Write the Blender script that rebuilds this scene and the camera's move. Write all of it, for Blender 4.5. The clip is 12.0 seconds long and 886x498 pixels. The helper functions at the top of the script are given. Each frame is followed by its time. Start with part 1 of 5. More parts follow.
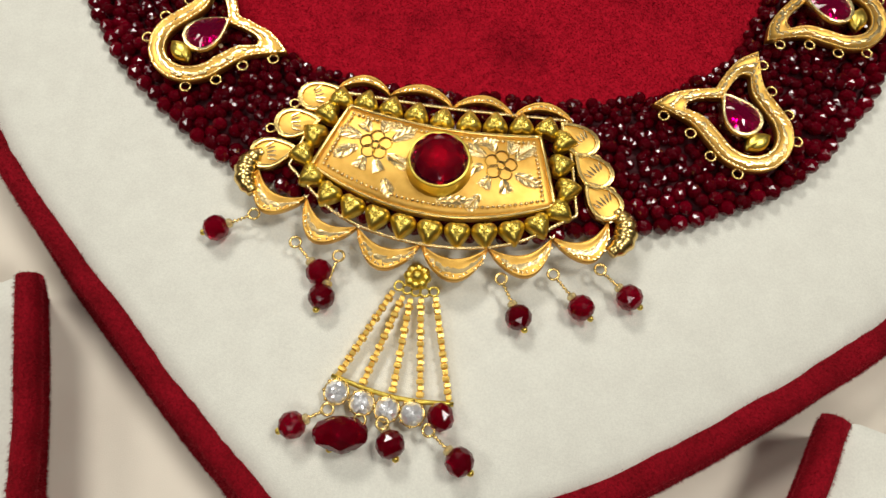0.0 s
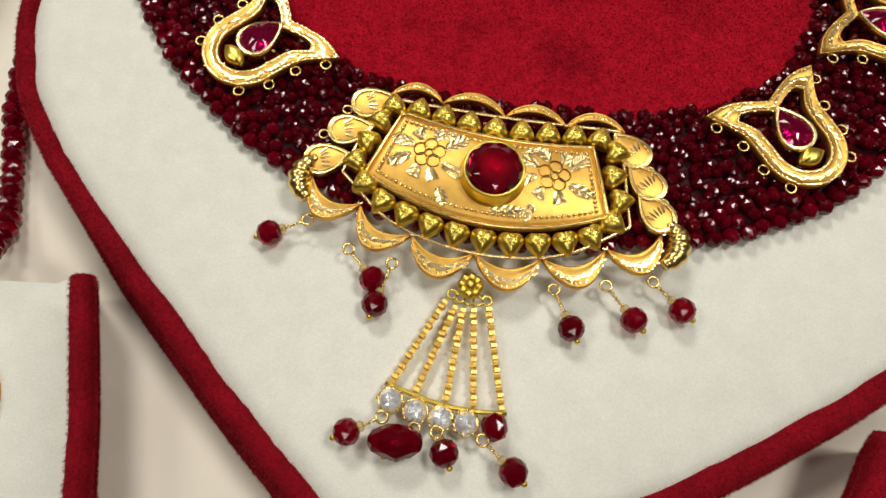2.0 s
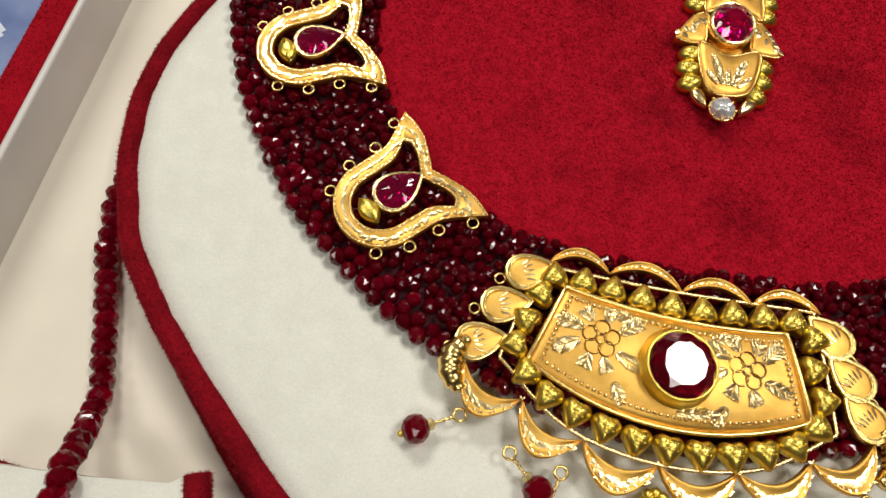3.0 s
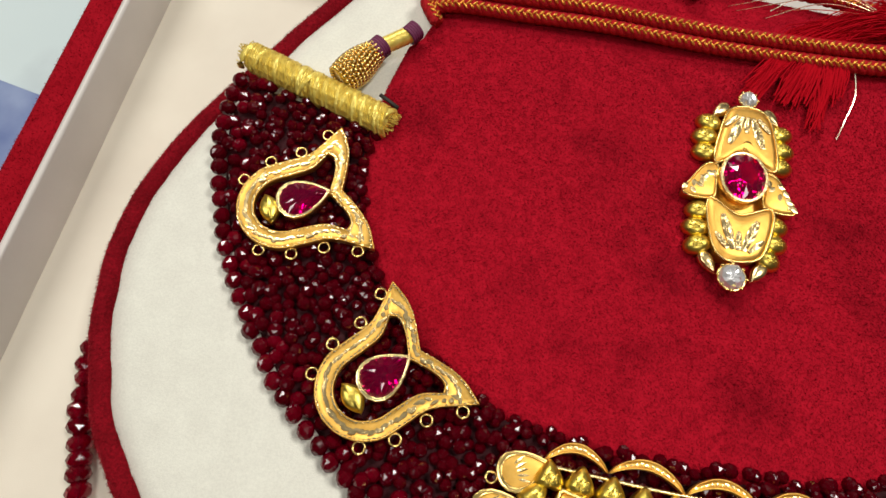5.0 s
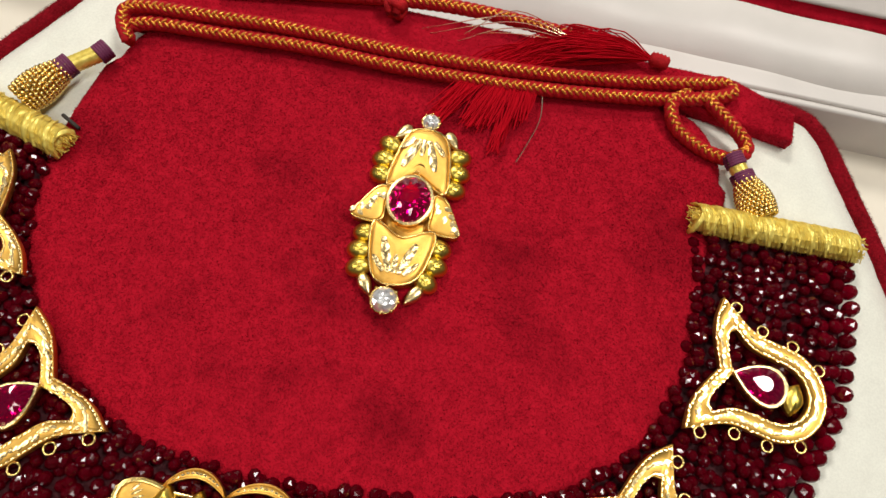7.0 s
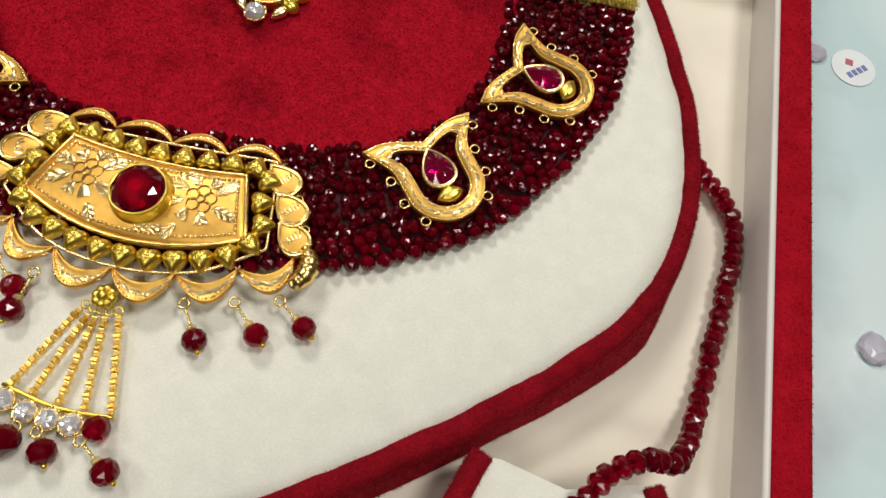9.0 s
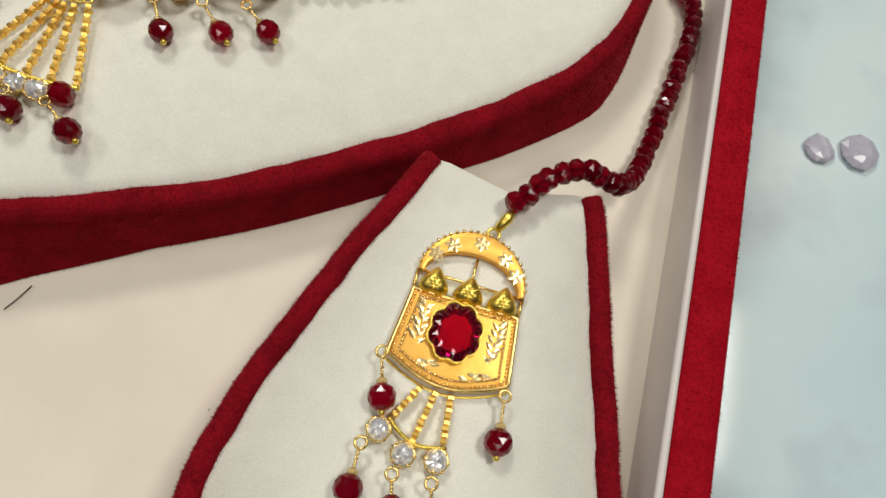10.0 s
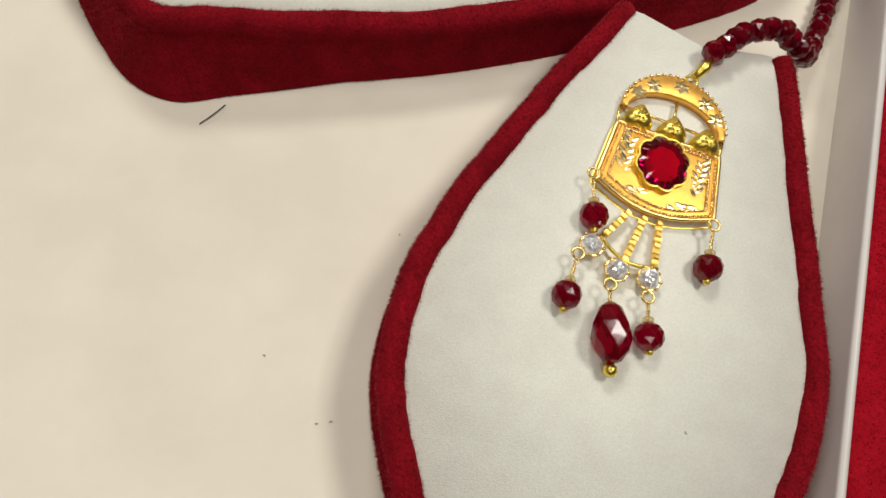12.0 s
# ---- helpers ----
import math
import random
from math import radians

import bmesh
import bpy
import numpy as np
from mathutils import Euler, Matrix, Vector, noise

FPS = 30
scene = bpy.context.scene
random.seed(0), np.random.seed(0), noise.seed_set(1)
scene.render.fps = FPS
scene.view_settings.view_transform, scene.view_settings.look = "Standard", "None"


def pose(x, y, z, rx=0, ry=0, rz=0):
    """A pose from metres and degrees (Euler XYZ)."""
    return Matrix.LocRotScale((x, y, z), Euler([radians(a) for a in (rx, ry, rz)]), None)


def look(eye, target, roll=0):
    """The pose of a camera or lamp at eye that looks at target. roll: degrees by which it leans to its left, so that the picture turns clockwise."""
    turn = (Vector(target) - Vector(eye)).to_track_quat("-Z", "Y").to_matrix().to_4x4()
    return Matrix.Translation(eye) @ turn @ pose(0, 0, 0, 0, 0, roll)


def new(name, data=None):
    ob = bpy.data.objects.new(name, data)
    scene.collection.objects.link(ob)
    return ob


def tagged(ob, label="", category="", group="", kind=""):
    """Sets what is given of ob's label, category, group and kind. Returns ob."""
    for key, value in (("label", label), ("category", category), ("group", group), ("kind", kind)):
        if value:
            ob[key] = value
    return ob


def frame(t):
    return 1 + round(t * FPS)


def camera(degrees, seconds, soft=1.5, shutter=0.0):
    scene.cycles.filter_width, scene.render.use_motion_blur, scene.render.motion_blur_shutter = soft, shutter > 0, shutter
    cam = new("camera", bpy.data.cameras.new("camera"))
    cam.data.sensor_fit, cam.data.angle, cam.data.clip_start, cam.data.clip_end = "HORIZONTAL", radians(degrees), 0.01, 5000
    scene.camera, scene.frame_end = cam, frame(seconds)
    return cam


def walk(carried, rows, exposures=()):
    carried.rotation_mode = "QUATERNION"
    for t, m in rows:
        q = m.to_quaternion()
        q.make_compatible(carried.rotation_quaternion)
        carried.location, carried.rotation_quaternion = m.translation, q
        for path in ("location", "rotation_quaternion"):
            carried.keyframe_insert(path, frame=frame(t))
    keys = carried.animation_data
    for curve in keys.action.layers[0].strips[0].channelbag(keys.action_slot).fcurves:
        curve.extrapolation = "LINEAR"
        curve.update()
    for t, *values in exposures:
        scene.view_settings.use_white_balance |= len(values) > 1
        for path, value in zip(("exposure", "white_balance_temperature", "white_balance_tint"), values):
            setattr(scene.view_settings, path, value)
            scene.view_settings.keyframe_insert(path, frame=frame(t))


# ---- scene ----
cam = camera(68.4, 12.0)
PATH = [
    (0, (0.01070, -0.06005, 0.13646), (-0.00743, 0.10619, -0.33474), 3.91),
    (0.5, (0.01184, -0.06101, 0.13866), (-0.00769, 0.10366, -0.33304), 3.56),
    (1, (0.01178, -0.06081, 0.13894), (-0.00727, 0.10401, -0.33273), 3.86),
    (1.5, (0.01218, -0.06088, 0.13919), (-0.00669, 0.10329, -0.33272), 4.18),
    (2, (0.00223, -0.05987, 0.13706), (-0.01947, 0.10425, -0.33474), 3.74),
    (2.5, (-0.01541, -0.04947, 0.13316), (-0.04014, 0.11955, -0.33676), 3.78),
    (3, (-0.02930, -0.03486, 0.13129), (-0.05749, 0.14264, -0.33529), 3.72),
    (3.2, (-0.03374, -0.02941, 0.13165), (-0.06536, 0.14937, -0.33422), 2.88),
    (4.8, (-0.04075, -0.00733, 0.13484), (-0.07587, 0.16272, -0.33404), 1.46),
    (5, (-0.03330, -0.00375, 0.13585), (-0.06629, 0.16810, -0.33253), 2.34),
    (5.5, (-0.01542, 0.00458, 0.13657), (-0.03680, 0.17895, -0.33155), 6.17),
    (6, (-0.00036, 0.01110, 0.13665), (-0.01341, 0.18218, -0.33299), 8.65),
    (6.5, (0.00744, 0.01287, 0.13693), (-0.00263, 0.18524, -0.33231), 9.39),
    (6.7, (0.01087, 0.01296, 0.13790), (0.00216, 0.18557, -0.33128), 9.72),
    (8.3, (0.05361, -0.02241, 0.15009), (0.04192, 0.15932, -0.31557), 8.72),
    (8.5, (0.05640, -0.03333, 0.14896), (0.04123, 0.15974, -0.31201), 8.15),
    (9, (0.06318, -0.05357, 0.14725), (0.05431, 0.14246, -0.31263), 10.99),
    (9.5, (0.07480, -0.07948, 0.14085), (0.06967, 0.12438, -0.31568), 13.36),
    (10, (0.08251, -0.09882, 0.13450), (0.08648, 0.08423, -0.33077), 18.01),
    (10.5, (0.08212, -0.11719, 0.12811), (0.09640, 0.06382, -0.33776), 23.15),
    (11, (0.07945, -0.12695, 0.12337), (0.09274, 0.05605, -0.34175), 23.73),
    (11.5, (0.07440, -0.13019, 0.12097), (0.07866, 0.04596, -0.34696), 21.28),
    (12, (0.05941, -0.13559, 0.12016), (0.06228, 0.04934, -0.34438), 21.44),
]
walk(cam, [(t, look(eye, target, roll)) for t, eye, target, roll in PATH],
     [(0.0, -0.10), (2.5, -0.12), (3.2, -0.08), (5.0, -0.02), (6.0, 0.07), (6.7, 0.08), (8.3, -0.02), (9.0, -0.07), (10.0, -0.14), (10.5, -0.11), (11.5, -0.04), (12.0, -0.05)])


# ---------------------------------------------------------------- world, lamps
world = bpy.data.worlds.new("world")
scene.world = world
world.use_nodes = True
world.node_tree.nodes["Background"].inputs[0].default_value = (0.9, 0.95, 1.0, 1)
world.node_tree.nodes["Background"].inputs[1].default_value = 0.015


def panel_lamp(x, y, z, w, h, watts, colour=(1.0, 0.95, 0.88)):
    """A ceiling panel light that shines straight down."""
    data = bpy.data.lights.new("ceiling_lamp", "AREA")
    data.shape, data.size, data.size_y, data.energy, data.color = "RECTANGLE", w, h, watts, colour
    ob = new("ceiling_lamp", data)
    ob.location = (x, y, z)
    return tagged(ob, "flat white ceiling panel light", "lamp", kind="structure")


CEIL = 1.85
panel_lamp(0.82, 0.50, CEIL - 0.02, 0.50, 0.50, 20.5)
panel_lamp(-0.80, 1.55, CEIL - 0.02, 0.60, 0.60, 34)
panel_lamp(0.15, -1.05, CEIL - 0.02, 0.60, 0.60, 9)
panel_lamp(-1.40, -0.10, CEIL - 0.02, 0.60, 0.60, 11.5)


# ---------------------------------------------------------------- materials
def material(name, base, rough=0.5, metal=0.0, vary=None, scale=300.0, bump=0.0, bump_scale=2000.0, grain=0.0, **extra):
    """Principled surface. vary: second colour, mixed in by noise of that scale per metre; bump: height in metres."""
    m = bpy.data.materials.new(name)
    m.use_nodes = True
    nt = m.node_tree
    b = nt.nodes["Principled BSDF"]
    b.inputs["Base Color"].default_value = (*base, 1)
    b.inputs["Roughness"].default_value = rough
    b.inputs["Metallic"].default_value = metal
    for key, value in extra.items():
        b.inputs[key.replace("_", " ")].default_value = value
    co = nt.nodes.new("ShaderNodeTexCoord")
    if vary:
        n1 = nt.nodes.new("ShaderNodeTexNoise")
        n1.inputs["Scale"].default_value = scale
        n1.inputs["Detail"].default_value = 5
        ramp = nt.nodes.new("ShaderNodeMapRange")
        ramp.inputs[1].default_value, ramp.inputs[2].default_value = 0.35, 0.65
        mix = nt.nodes.new("ShaderNodeMix")
        mix.data_type = "RGBA"
        mix.inputs[6].default_value, mix.inputs[7].default_value = (*base, 1), (*vary, 1)
        nt.links.new(co.outputs["Object"], n1.inputs["Vector"])
        nt.links.new(n1.outputs["Fac"], ramp.inputs[0])
        nt.links.new(ramp.outputs[0], mix.inputs[0])
        nt.links.new(mix.outputs[2], b.inputs["Base Color"])
    if grain:
        n3 = nt.nodes.new("ShaderNodeTexNoise")
        n3.inputs["Scale"].default_value = 2400
        n3.inputs["Detail"].default_value = 4
        rg = nt.nodes.new("ShaderNodeMapRange")
        rg.inputs[1].default_value, rg.inputs[2].default_value = 0.3, 0.7
        rg.inputs[3].default_value, rg.inputs[4].default_value = 1 - grain, 1 + grain
        hs = nt.nodes.new("ShaderNodeHueSaturation")
        hs.inputs["Color"].default_value = (*base, 1)
        nt.links.new(co.outputs["Object"], n3.inputs["Vector"])
        nt.links.new(n3.outputs["Fac"], rg.inputs[0])
        nt.links.new(rg.outputs[0], hs.inputs["Value"])
        if vary:
            nt.links.new(mix.outputs[2], hs.inputs["Color"])
        nt.links.new(hs.outputs[0], b.inputs["Base Color"])
    if bump:
        n2 = nt.nodes.new("ShaderNodeTexNoise")
        n2.inputs["Scale"].default_value = bump_scale
        n2.inputs["Detail"].default_value = 3
        bp = nt.nodes.new("ShaderNodeBump")
        bp.inputs["Distance"].default_value = bump
        bp.inputs["Strength"].default_value = 1.0
        nt.links.new(co.outputs["Object"], n2.inputs["Vector"])
        nt.links.new(n2.outputs["Fac"], bp.inputs["Height"])
        nt.links.new(bp.outputs["Normal"], b.inputs["Normal"])
    return m


def per_object(m, low, high):
    """Lets each object of the material vary a little in brightness."""
    nt = m.node_tree
    b = nt.nodes["Principled BSDF"]
    info = nt.nodes.new("ShaderNodeObjectInfo")
    rng = nt.nodes.new("ShaderNodeMapRange")
    rng.inputs[3].default_value, rng.inputs[4].default_value = low, high
    hsv = nt.nodes.new("ShaderNodeHueSaturation")
    hsv.inputs["Color"].default_value = b.inputs["Base Color"].default_value
    nt.links.new(info.outputs["Random"], rng.inputs[0])
    nt.links.new(rng.outputs[0], hsv.inputs["Value"])
    if b.inputs["Base Color"].links:
        nt.links.new(b.inputs["Base Color"].links[0].from_socket, hsv.inputs["Color"])
    nt.links.new(hsv.outputs[0], b.inputs["Base Color"])
    return m


VELVET = material("red_velvet", (0.45, 0.008, 0.023), 0.95, vary=(0.37, 0.006, 0.018), scale=420, bump=0.0007, bump_scale=520, grain=0.06,
                  Sheen_Weight=0.18, Sheen_Roughness=0.45, Sheen_Tint=(0.9, 0.10, 0.16, 1), Specular_IOR_Level=0.03)
WALL_VELVET = material("box_wall_velvet", (0.36, 0.006, 0.016), 0.95, vary=(0.30, 0.004, 0.012), scale=200, bump=0.0003, bump_scale=900, grain=0.12,
                       Sheen_Weight=0.16, Sheen_Roughness=0.4, Sheen_Tint=(0.9, 0.08, 0.12, 1), Specular_IOR_Level=0.05)
RIM_VELVET = material("crimson_rim_velvet", (0.25, 0.004, 0.012), 0.95, vary=(0.18, 0.003, 0.008), scale=160, bump=0.0003, bump_scale=1500, grain=0.25,
                      Sheen_Weight=0.5, Sheen_Roughness=0.35, Sheen_Tint=(0.85, 0.06, 0.09, 1), Specular_IOR_Level=0.1)
CREAM = material("cream_flock", (0.835, 0.845, 0.755), 0.95, vary=(0.795, 0.80, 0.715), scale=220, bump=0.00006, bump_scale=5500, grain=0.05,
                 Sheen_Weight=0.15, Specular_IOR_Level=0.2)
FLOOR_CREAM = material("cream_suede", (0.82, 0.77, 0.655), 0.95, vary=(0.77, 0.715, 0.605), scale=60, bump=0.00004, bump_scale=6500,
                       Sheen_Weight=0.15, Specular_IOR_Level=0.2)
LINING = material("white_satin_lining", (0.72, 0.685, 0.65), 0.42, vary=(0.66, 0.63, 0.595), scale=60, bump=0.00004, bump_scale=500)
GOLD = material("satin_gold", (0.88, 0.54, 0.13), 0.44, 1.0, vary=(0.78, 0.45, 0.095), scale=500, bump=0.00003, bump_scale=5000)
CUT_GOLD = material("bright_cut_gold", (1.0, 0.78, 0.38), 0.26, 1.0, bump=0.00004, bump_scale=2500)
LEMON_GOLD = material("polished_lemon_gold", (0.87, 0.67, 0.13), 0.32, 1.0, bump=0.00006, bump_scale=2500)
CHAIN_GOLD = material("chain_gold", (0.98, 0.66, 0.16), 0.36, 1.0, bump=0.00004, bump_scale=3000)
EAR_GOLD = material("bright_yellow_gold", (0.95, 0.56, 0.13), 0.43, 1.0, vary=(0.87, 0.48, 0.10), scale=500, bump=0.00004, bump_scale=4000)
THREAD_GOLD = material("gold_thread", (1.0, 0.82, 0.20), 0.34, 0.4, vary=(0.84, 0.62, 0.10), scale=900, bump=0.0001, bump_scale=1600)
BEAD_GOLD = material("beaded_gold", (0.90, 0.65, 0.23), 0.26, 1.0)
RUBY = material("ruby_glass", (0.50, 0.0, 0.055), 0.015, Transmission_Weight=0.92, IOR=1.76)
PINK_RUBY = material("pink_ruby_glass", (0.74, 0.0, 0.13), 0.015, Transmission_Weight=0.88, IOR=1.74)
BEAD = per_object(material("garnet_bead", (0.16, 0.0, 0.008), 0.08, Transmission_Weight=0.35, IOR=1.5), 0.55, 1.3)
DROP_BEAD = per_object(material("crimson_drop_bead", (0.29, 0.0, 0.014), 0.09, Transmission_Weight=0.7, IOR=1.48), 0.8, 1.2)
UNDER = material("bead_gap_shade", (0.05, 0.001, 0.005), 0.8, bump=0.0004, bump_scale=900)
DIAMOND = material("white_zircon", (0.98, 0.99, 1.0), 0.04, 0.6)
CLEAR = material("clear_amber_glass", (0.95, 0.80, 0.42), 0.06, Transmission_Weight=0.7, IOR=1.5)
CORD_RED = material("red_cord", (0.50, 0.009, 0.014), 0.75, vary=(0.36, 0.005, 0.010), scale=900, bump=0.0002, bump_scale=3000, Specular_IOR_Level=0.2)
CORD_GOLD = material("gold_cord", (0.98, 0.55, 0.09), 0.30, 0.8, vary=(0.66, 0.24, 0.03), scale=1200, bump=0.00015, bump_scale=3000)
SILK_RED = material("red_silk_thread", (0.48, 0.003, 0.012), 0.8, Specular_IOR_Level=0.05)
PURPLE = material("purple_thread", (0.16, 0.02, 0.08), 0.6, bump=0.0001, bump_scale=4000)
SILVER = material("pale_metal_thread", (0.85, 0.75, 0.60), 0.25, 1.0)
DARK = material("dark_thread", (0.03, 0.025, 0.02), 0.7)
MARBLE = material("pale_marble", (0.60, 0.75, 0.77), 0.10, vary=(0.53, 0.69, 0.72), scale=14)
BLUE = material("blue_card", (0.10, 0.15, 0.36), 0.3, vary=(0.30, 0.38, 0.58), scale=40)
PALE = material("pale_print", (0.62, 0.70, 0.80), 0.45)
LILAC = material("lilac_crystal", (0.70, 0.70, 0.79), 0.2, vary=(0.62, 0.62, 0.73), scale=300, Transmission_Weight=0.4, IOR=1.4)
WHITE_PAPER = material("white_sticker", (0.78, 0.84, 0.86), 0.35, vary=(0.74, 0.80, 0.83), scale=120)
INK_BLUE = material("blue_ink", (0.16, 0.20, 0.42), 0.5)
INK_RED = material("red_ink", (0.45, 0.12, 0.15), 0.5)
PLASTER = material("wall_paint", (0.20, 0.17, 0.145), 0.9, vary=(0.17, 0.145, 0.125), scale=2, bump=0.0005, bump_scale=60)
CEILING = material("ceiling_paint", (0.36, 0.35, 0.34), 0.9, vary=(0.32, 0.31, 0.30), scale=2)
TILE = material("dark_floor_tile", (0.12, 0.10, 0.09), 0.4, vary=(0.09, 0.08, 0.07), scale=3)
CABINET = material("dark_wood_counter", (0.10, 0.055, 0.03), 0.45, vary=(0.07, 0.035, 0.02), scale=12)

# darker patches put into the velvet colour for shade in dimples and brushed nap
_nt = VELVET.node_tree
_b = _nt.nodes["Principled BSDF"]
_co = _nt.nodes.new("ShaderNodeTexCoord")
_old = _b.inputs["Base Color"].links[0].from_socket
_n5 = _nt.nodes.new("ShaderNodeTexNoise")
_n5.inputs["Scale"].default_value, _n5.inputs["Detail"].default_value = 58, 5
_m5 = _nt.nodes.new("ShaderNodeMapRange")
_m5.inputs[1].default_value, _m5.inputs[2].default_value = 0.50, 0.72
_m5.inputs[3].default_value, _m5.inputs[4].default_value = 1.0, 0.58
_h5 = _nt.nodes.new("ShaderNodeHueSaturation")
_nt.links.new(_co.outputs["Object"], _n5.inputs["Vector"])
_nt.links.new(_n5.outputs["Fac"], _m5.inputs[0])
_nt.links.new(_m5.outputs[0], _h5.inputs["Value"])
_nt.links.new(_old, _h5.inputs["Color"])
_nt.links.new(_h5.outputs[0], _b.inputs["Base Color"])

# marble veins
_nt = MARBLE.node_tree
_b = _nt.nodes["Principled BSDF"]
_co = _nt.nodes.new("ShaderNodeTexCoord")
_w = _nt.nodes.new("ShaderNodeTexWave")
_w.inputs["Scale"].default_value, _w.inputs["Distortion"].default_value, _w.inputs["Detail"].default_value = 2.2, 9, 5
_mr = _nt.nodes.new("ShaderNodeMapRange")
_mr.inputs[1].default_value, _mr.inputs[2].default_value = 0.0, 0.2
_mr.inputs[3].default_value, _mr.inputs[4].default_value = 0.35, 0.0
_mx = _nt.nodes.new("ShaderNodeMix")
_mx.data_type = "RGBA"
_mx.inputs[7].default_value = (0.78, 0.84, 0.85, 1)
_old = _b.inputs["Base Color"].links[0].from_socket
_nt.links.new(_co.outputs["Object"], _w.inputs["Vector"])
_nt.links.new(_w.outputs["Fac"], _mr.inputs[0])
_nt.links.new(_mr.outputs[0], _mx.inputs[0])
_nt.links.new(_old, _mx.inputs[6])
_n4 = _nt.nodes.new("ShaderNodeTexNoise")
_n4.inputs["Scale"].default_value, _n4.inputs["Detail"].default_value = 22, 7
_m4 = _nt.nodes.new("ShaderNodeMapRange")
_m4.inputs[1].default_value, _m4.inputs[2].default_value, _m4.inputs[4].default_value = 0.54, 0.74, 0.7
_x4 = _nt.nodes.new("ShaderNodeMix")
_x4.data_type = "RGBA"
_x4.inputs[7].default_value = (0.38, 0.45, 0.50, 1)
_nt.links.new(_co.outputs["Object"], _n4.inputs["Vector"])
_nt.links.new(_n4.outputs["Fac"], _m4.inputs[0])
_nt.links.new(_m4.outputs[0], _x4.inputs[0])
_nt.links.new(_mx.outputs[2], _x4.inputs[6])
_nt.links.new(_x4.outputs[2], _b.inputs["Base Color"])

# ---------------------------------------------------------------- mesh helpers, all lengths in millimetres
MM = 0.001


def mesh_of(name, bm, mat, smooth=True, mirror=False):
    me = bpy.data.meshes.new(name)
    k = -1 if mirror else 1
    for v in bm.verts:
        v.co = Vector((v.co.x * k, v.co.y, v.co.z)) * MM
    if mirror:
        bmesh.ops.reverse_faces(bm, faces=bm.faces)
    bm.to_mesh(me)
    bm.free()
    me.materials.append(mat)
    if smooth:
        me.polygons.foreach_set("use_smooth", [True] * len(me.polygons))
    return me


def part(name, bm, mat, parent, label="", smooth=True, at=None):
    """One mesh under a thing or a part; at: a pose in millimetres."""
    data = bm if isinstance(bm, bpy.types.Mesh) else mesh_of(name, bm, mat, smooth)
    ob = new(name, data)
    ob.parent = parent
    if at is not None:
        m = at.copy()
        m.translation = m.translation * MM
        ob.matrix_local = m
    if label:
        ob["label"] = label
    if name in FINE:
        ob["kind"] = "stuff"
    return ob


FINE = {"gold_braid", "engraving", "milgrain", "arch_beading", "cone_beading", "silk_thread", "metal_thread", "loose_thread", "rim_nap", "neck_nap", "wall_nap"}


def thing(name, label, category, x=0, y=0, z=0, rz=0, group="", kind=""):
    ob = new(name)
    ob.empty_display_size = 0.005
    ob.matrix_basis = pose(x * MM, y * MM, z * MM, 0, 0, rz)
    return tagged(ob, label, category, group, kind)


def B():
    return bmesh.new()


def spline(pts, n=8, closed=False):
    """A smooth line through the points, n steps a stretch."""
    p = [Vector((*q, 0)) if len(q) == 2 else Vector(q) for q in pts]
    out, m = [], len(p)
    for i in range(m if closed else m - 1):
        a = p[(i - 1) % m] if closed or i else p[0] * 2 - p[1]
        b, c = p[i], p[(i + 1) % m]
        d = p[(i + 2) % m] if closed or i + 2 < m else p[-1] * 2 - p[-2]
        for k in range(n):
            t = k / n
            out.append(0.5 * ((2 * b) + (c - a) * t + (2 * a - 5 * b + 4 * c - d) * t * t + (3 * b - a - 3 * c + d) * t ** 3))
    if not closed:
        out.append(p[-1].copy())
    return out


def even(pts, step=None, count=None, closed=False):
    """Points at even distances along a line, each with its direction."""
    p = list(pts) + ([pts[0]] if closed else [])
    s = [0.0]
    for a, b in zip(p, p[1:]):
        s.append(s[-1] + (b - a).length)
    count = count or max(2, round(s[-1] / step) + (0 if closed else 1))
    out, j = [], 0
    for k in range(count):
        d = s[-1] * k / (count if closed else count - 1)
        while j < len(p) - 2 and s[j + 1] < d:
            j += 1
        f = (d - s[j]) / max(1e-9, s[j + 1] - s[j])
        out.append((p[j].lerp(p[j + 1], f), (p[j + 1] - p[j]).normalized()))
    return out


def tube(bm, pts, r, n=8, closed=False, flat=1.0, caps=True):
    """A round bar along a line; r: one radius, or one for each point."""
    pts = [Vector(p) if len(p) == 3 else Vector((*p, 0)) for p in pts]
    m, rings = len(pts), []
    for i, p in enumerate(pts):
        d = (pts[(i + 1) % m] - pts[i - 1]) if closed else pts[min(i + 1, m - 1)] - pts[max(i - 1, 0)]
        d = d.normalized() if d.length else Vector((1, 0, 0))
        up = Vector((0, 0, 1)) if abs(d.z) < 0.95 else Vector((0, 1, 0))
        side = d.cross(up).normalized()
        up = side.cross(d).normalized()
        rr = r[i] if isinstance(r, (list, tuple)) else r
        rings.append([bm.verts.new(p + side * math.cos(2 * math.pi * k / n) * rr + up * math.sin(2 * math.pi * k / n) * rr * flat) for k in range(n)])
    for i in range(m if closed else m - 1):
        a, b = rings[i], rings[(i + 1) % m]
        for k in range(n):
            bm.faces.new((a[k], a[(k + 1) % n], b[(k + 1) % n], b[k]))
    if caps and not closed:
        bm.faces.new(rings[0][::-1])
        bm.faces.new(rings[-1])
    return bm


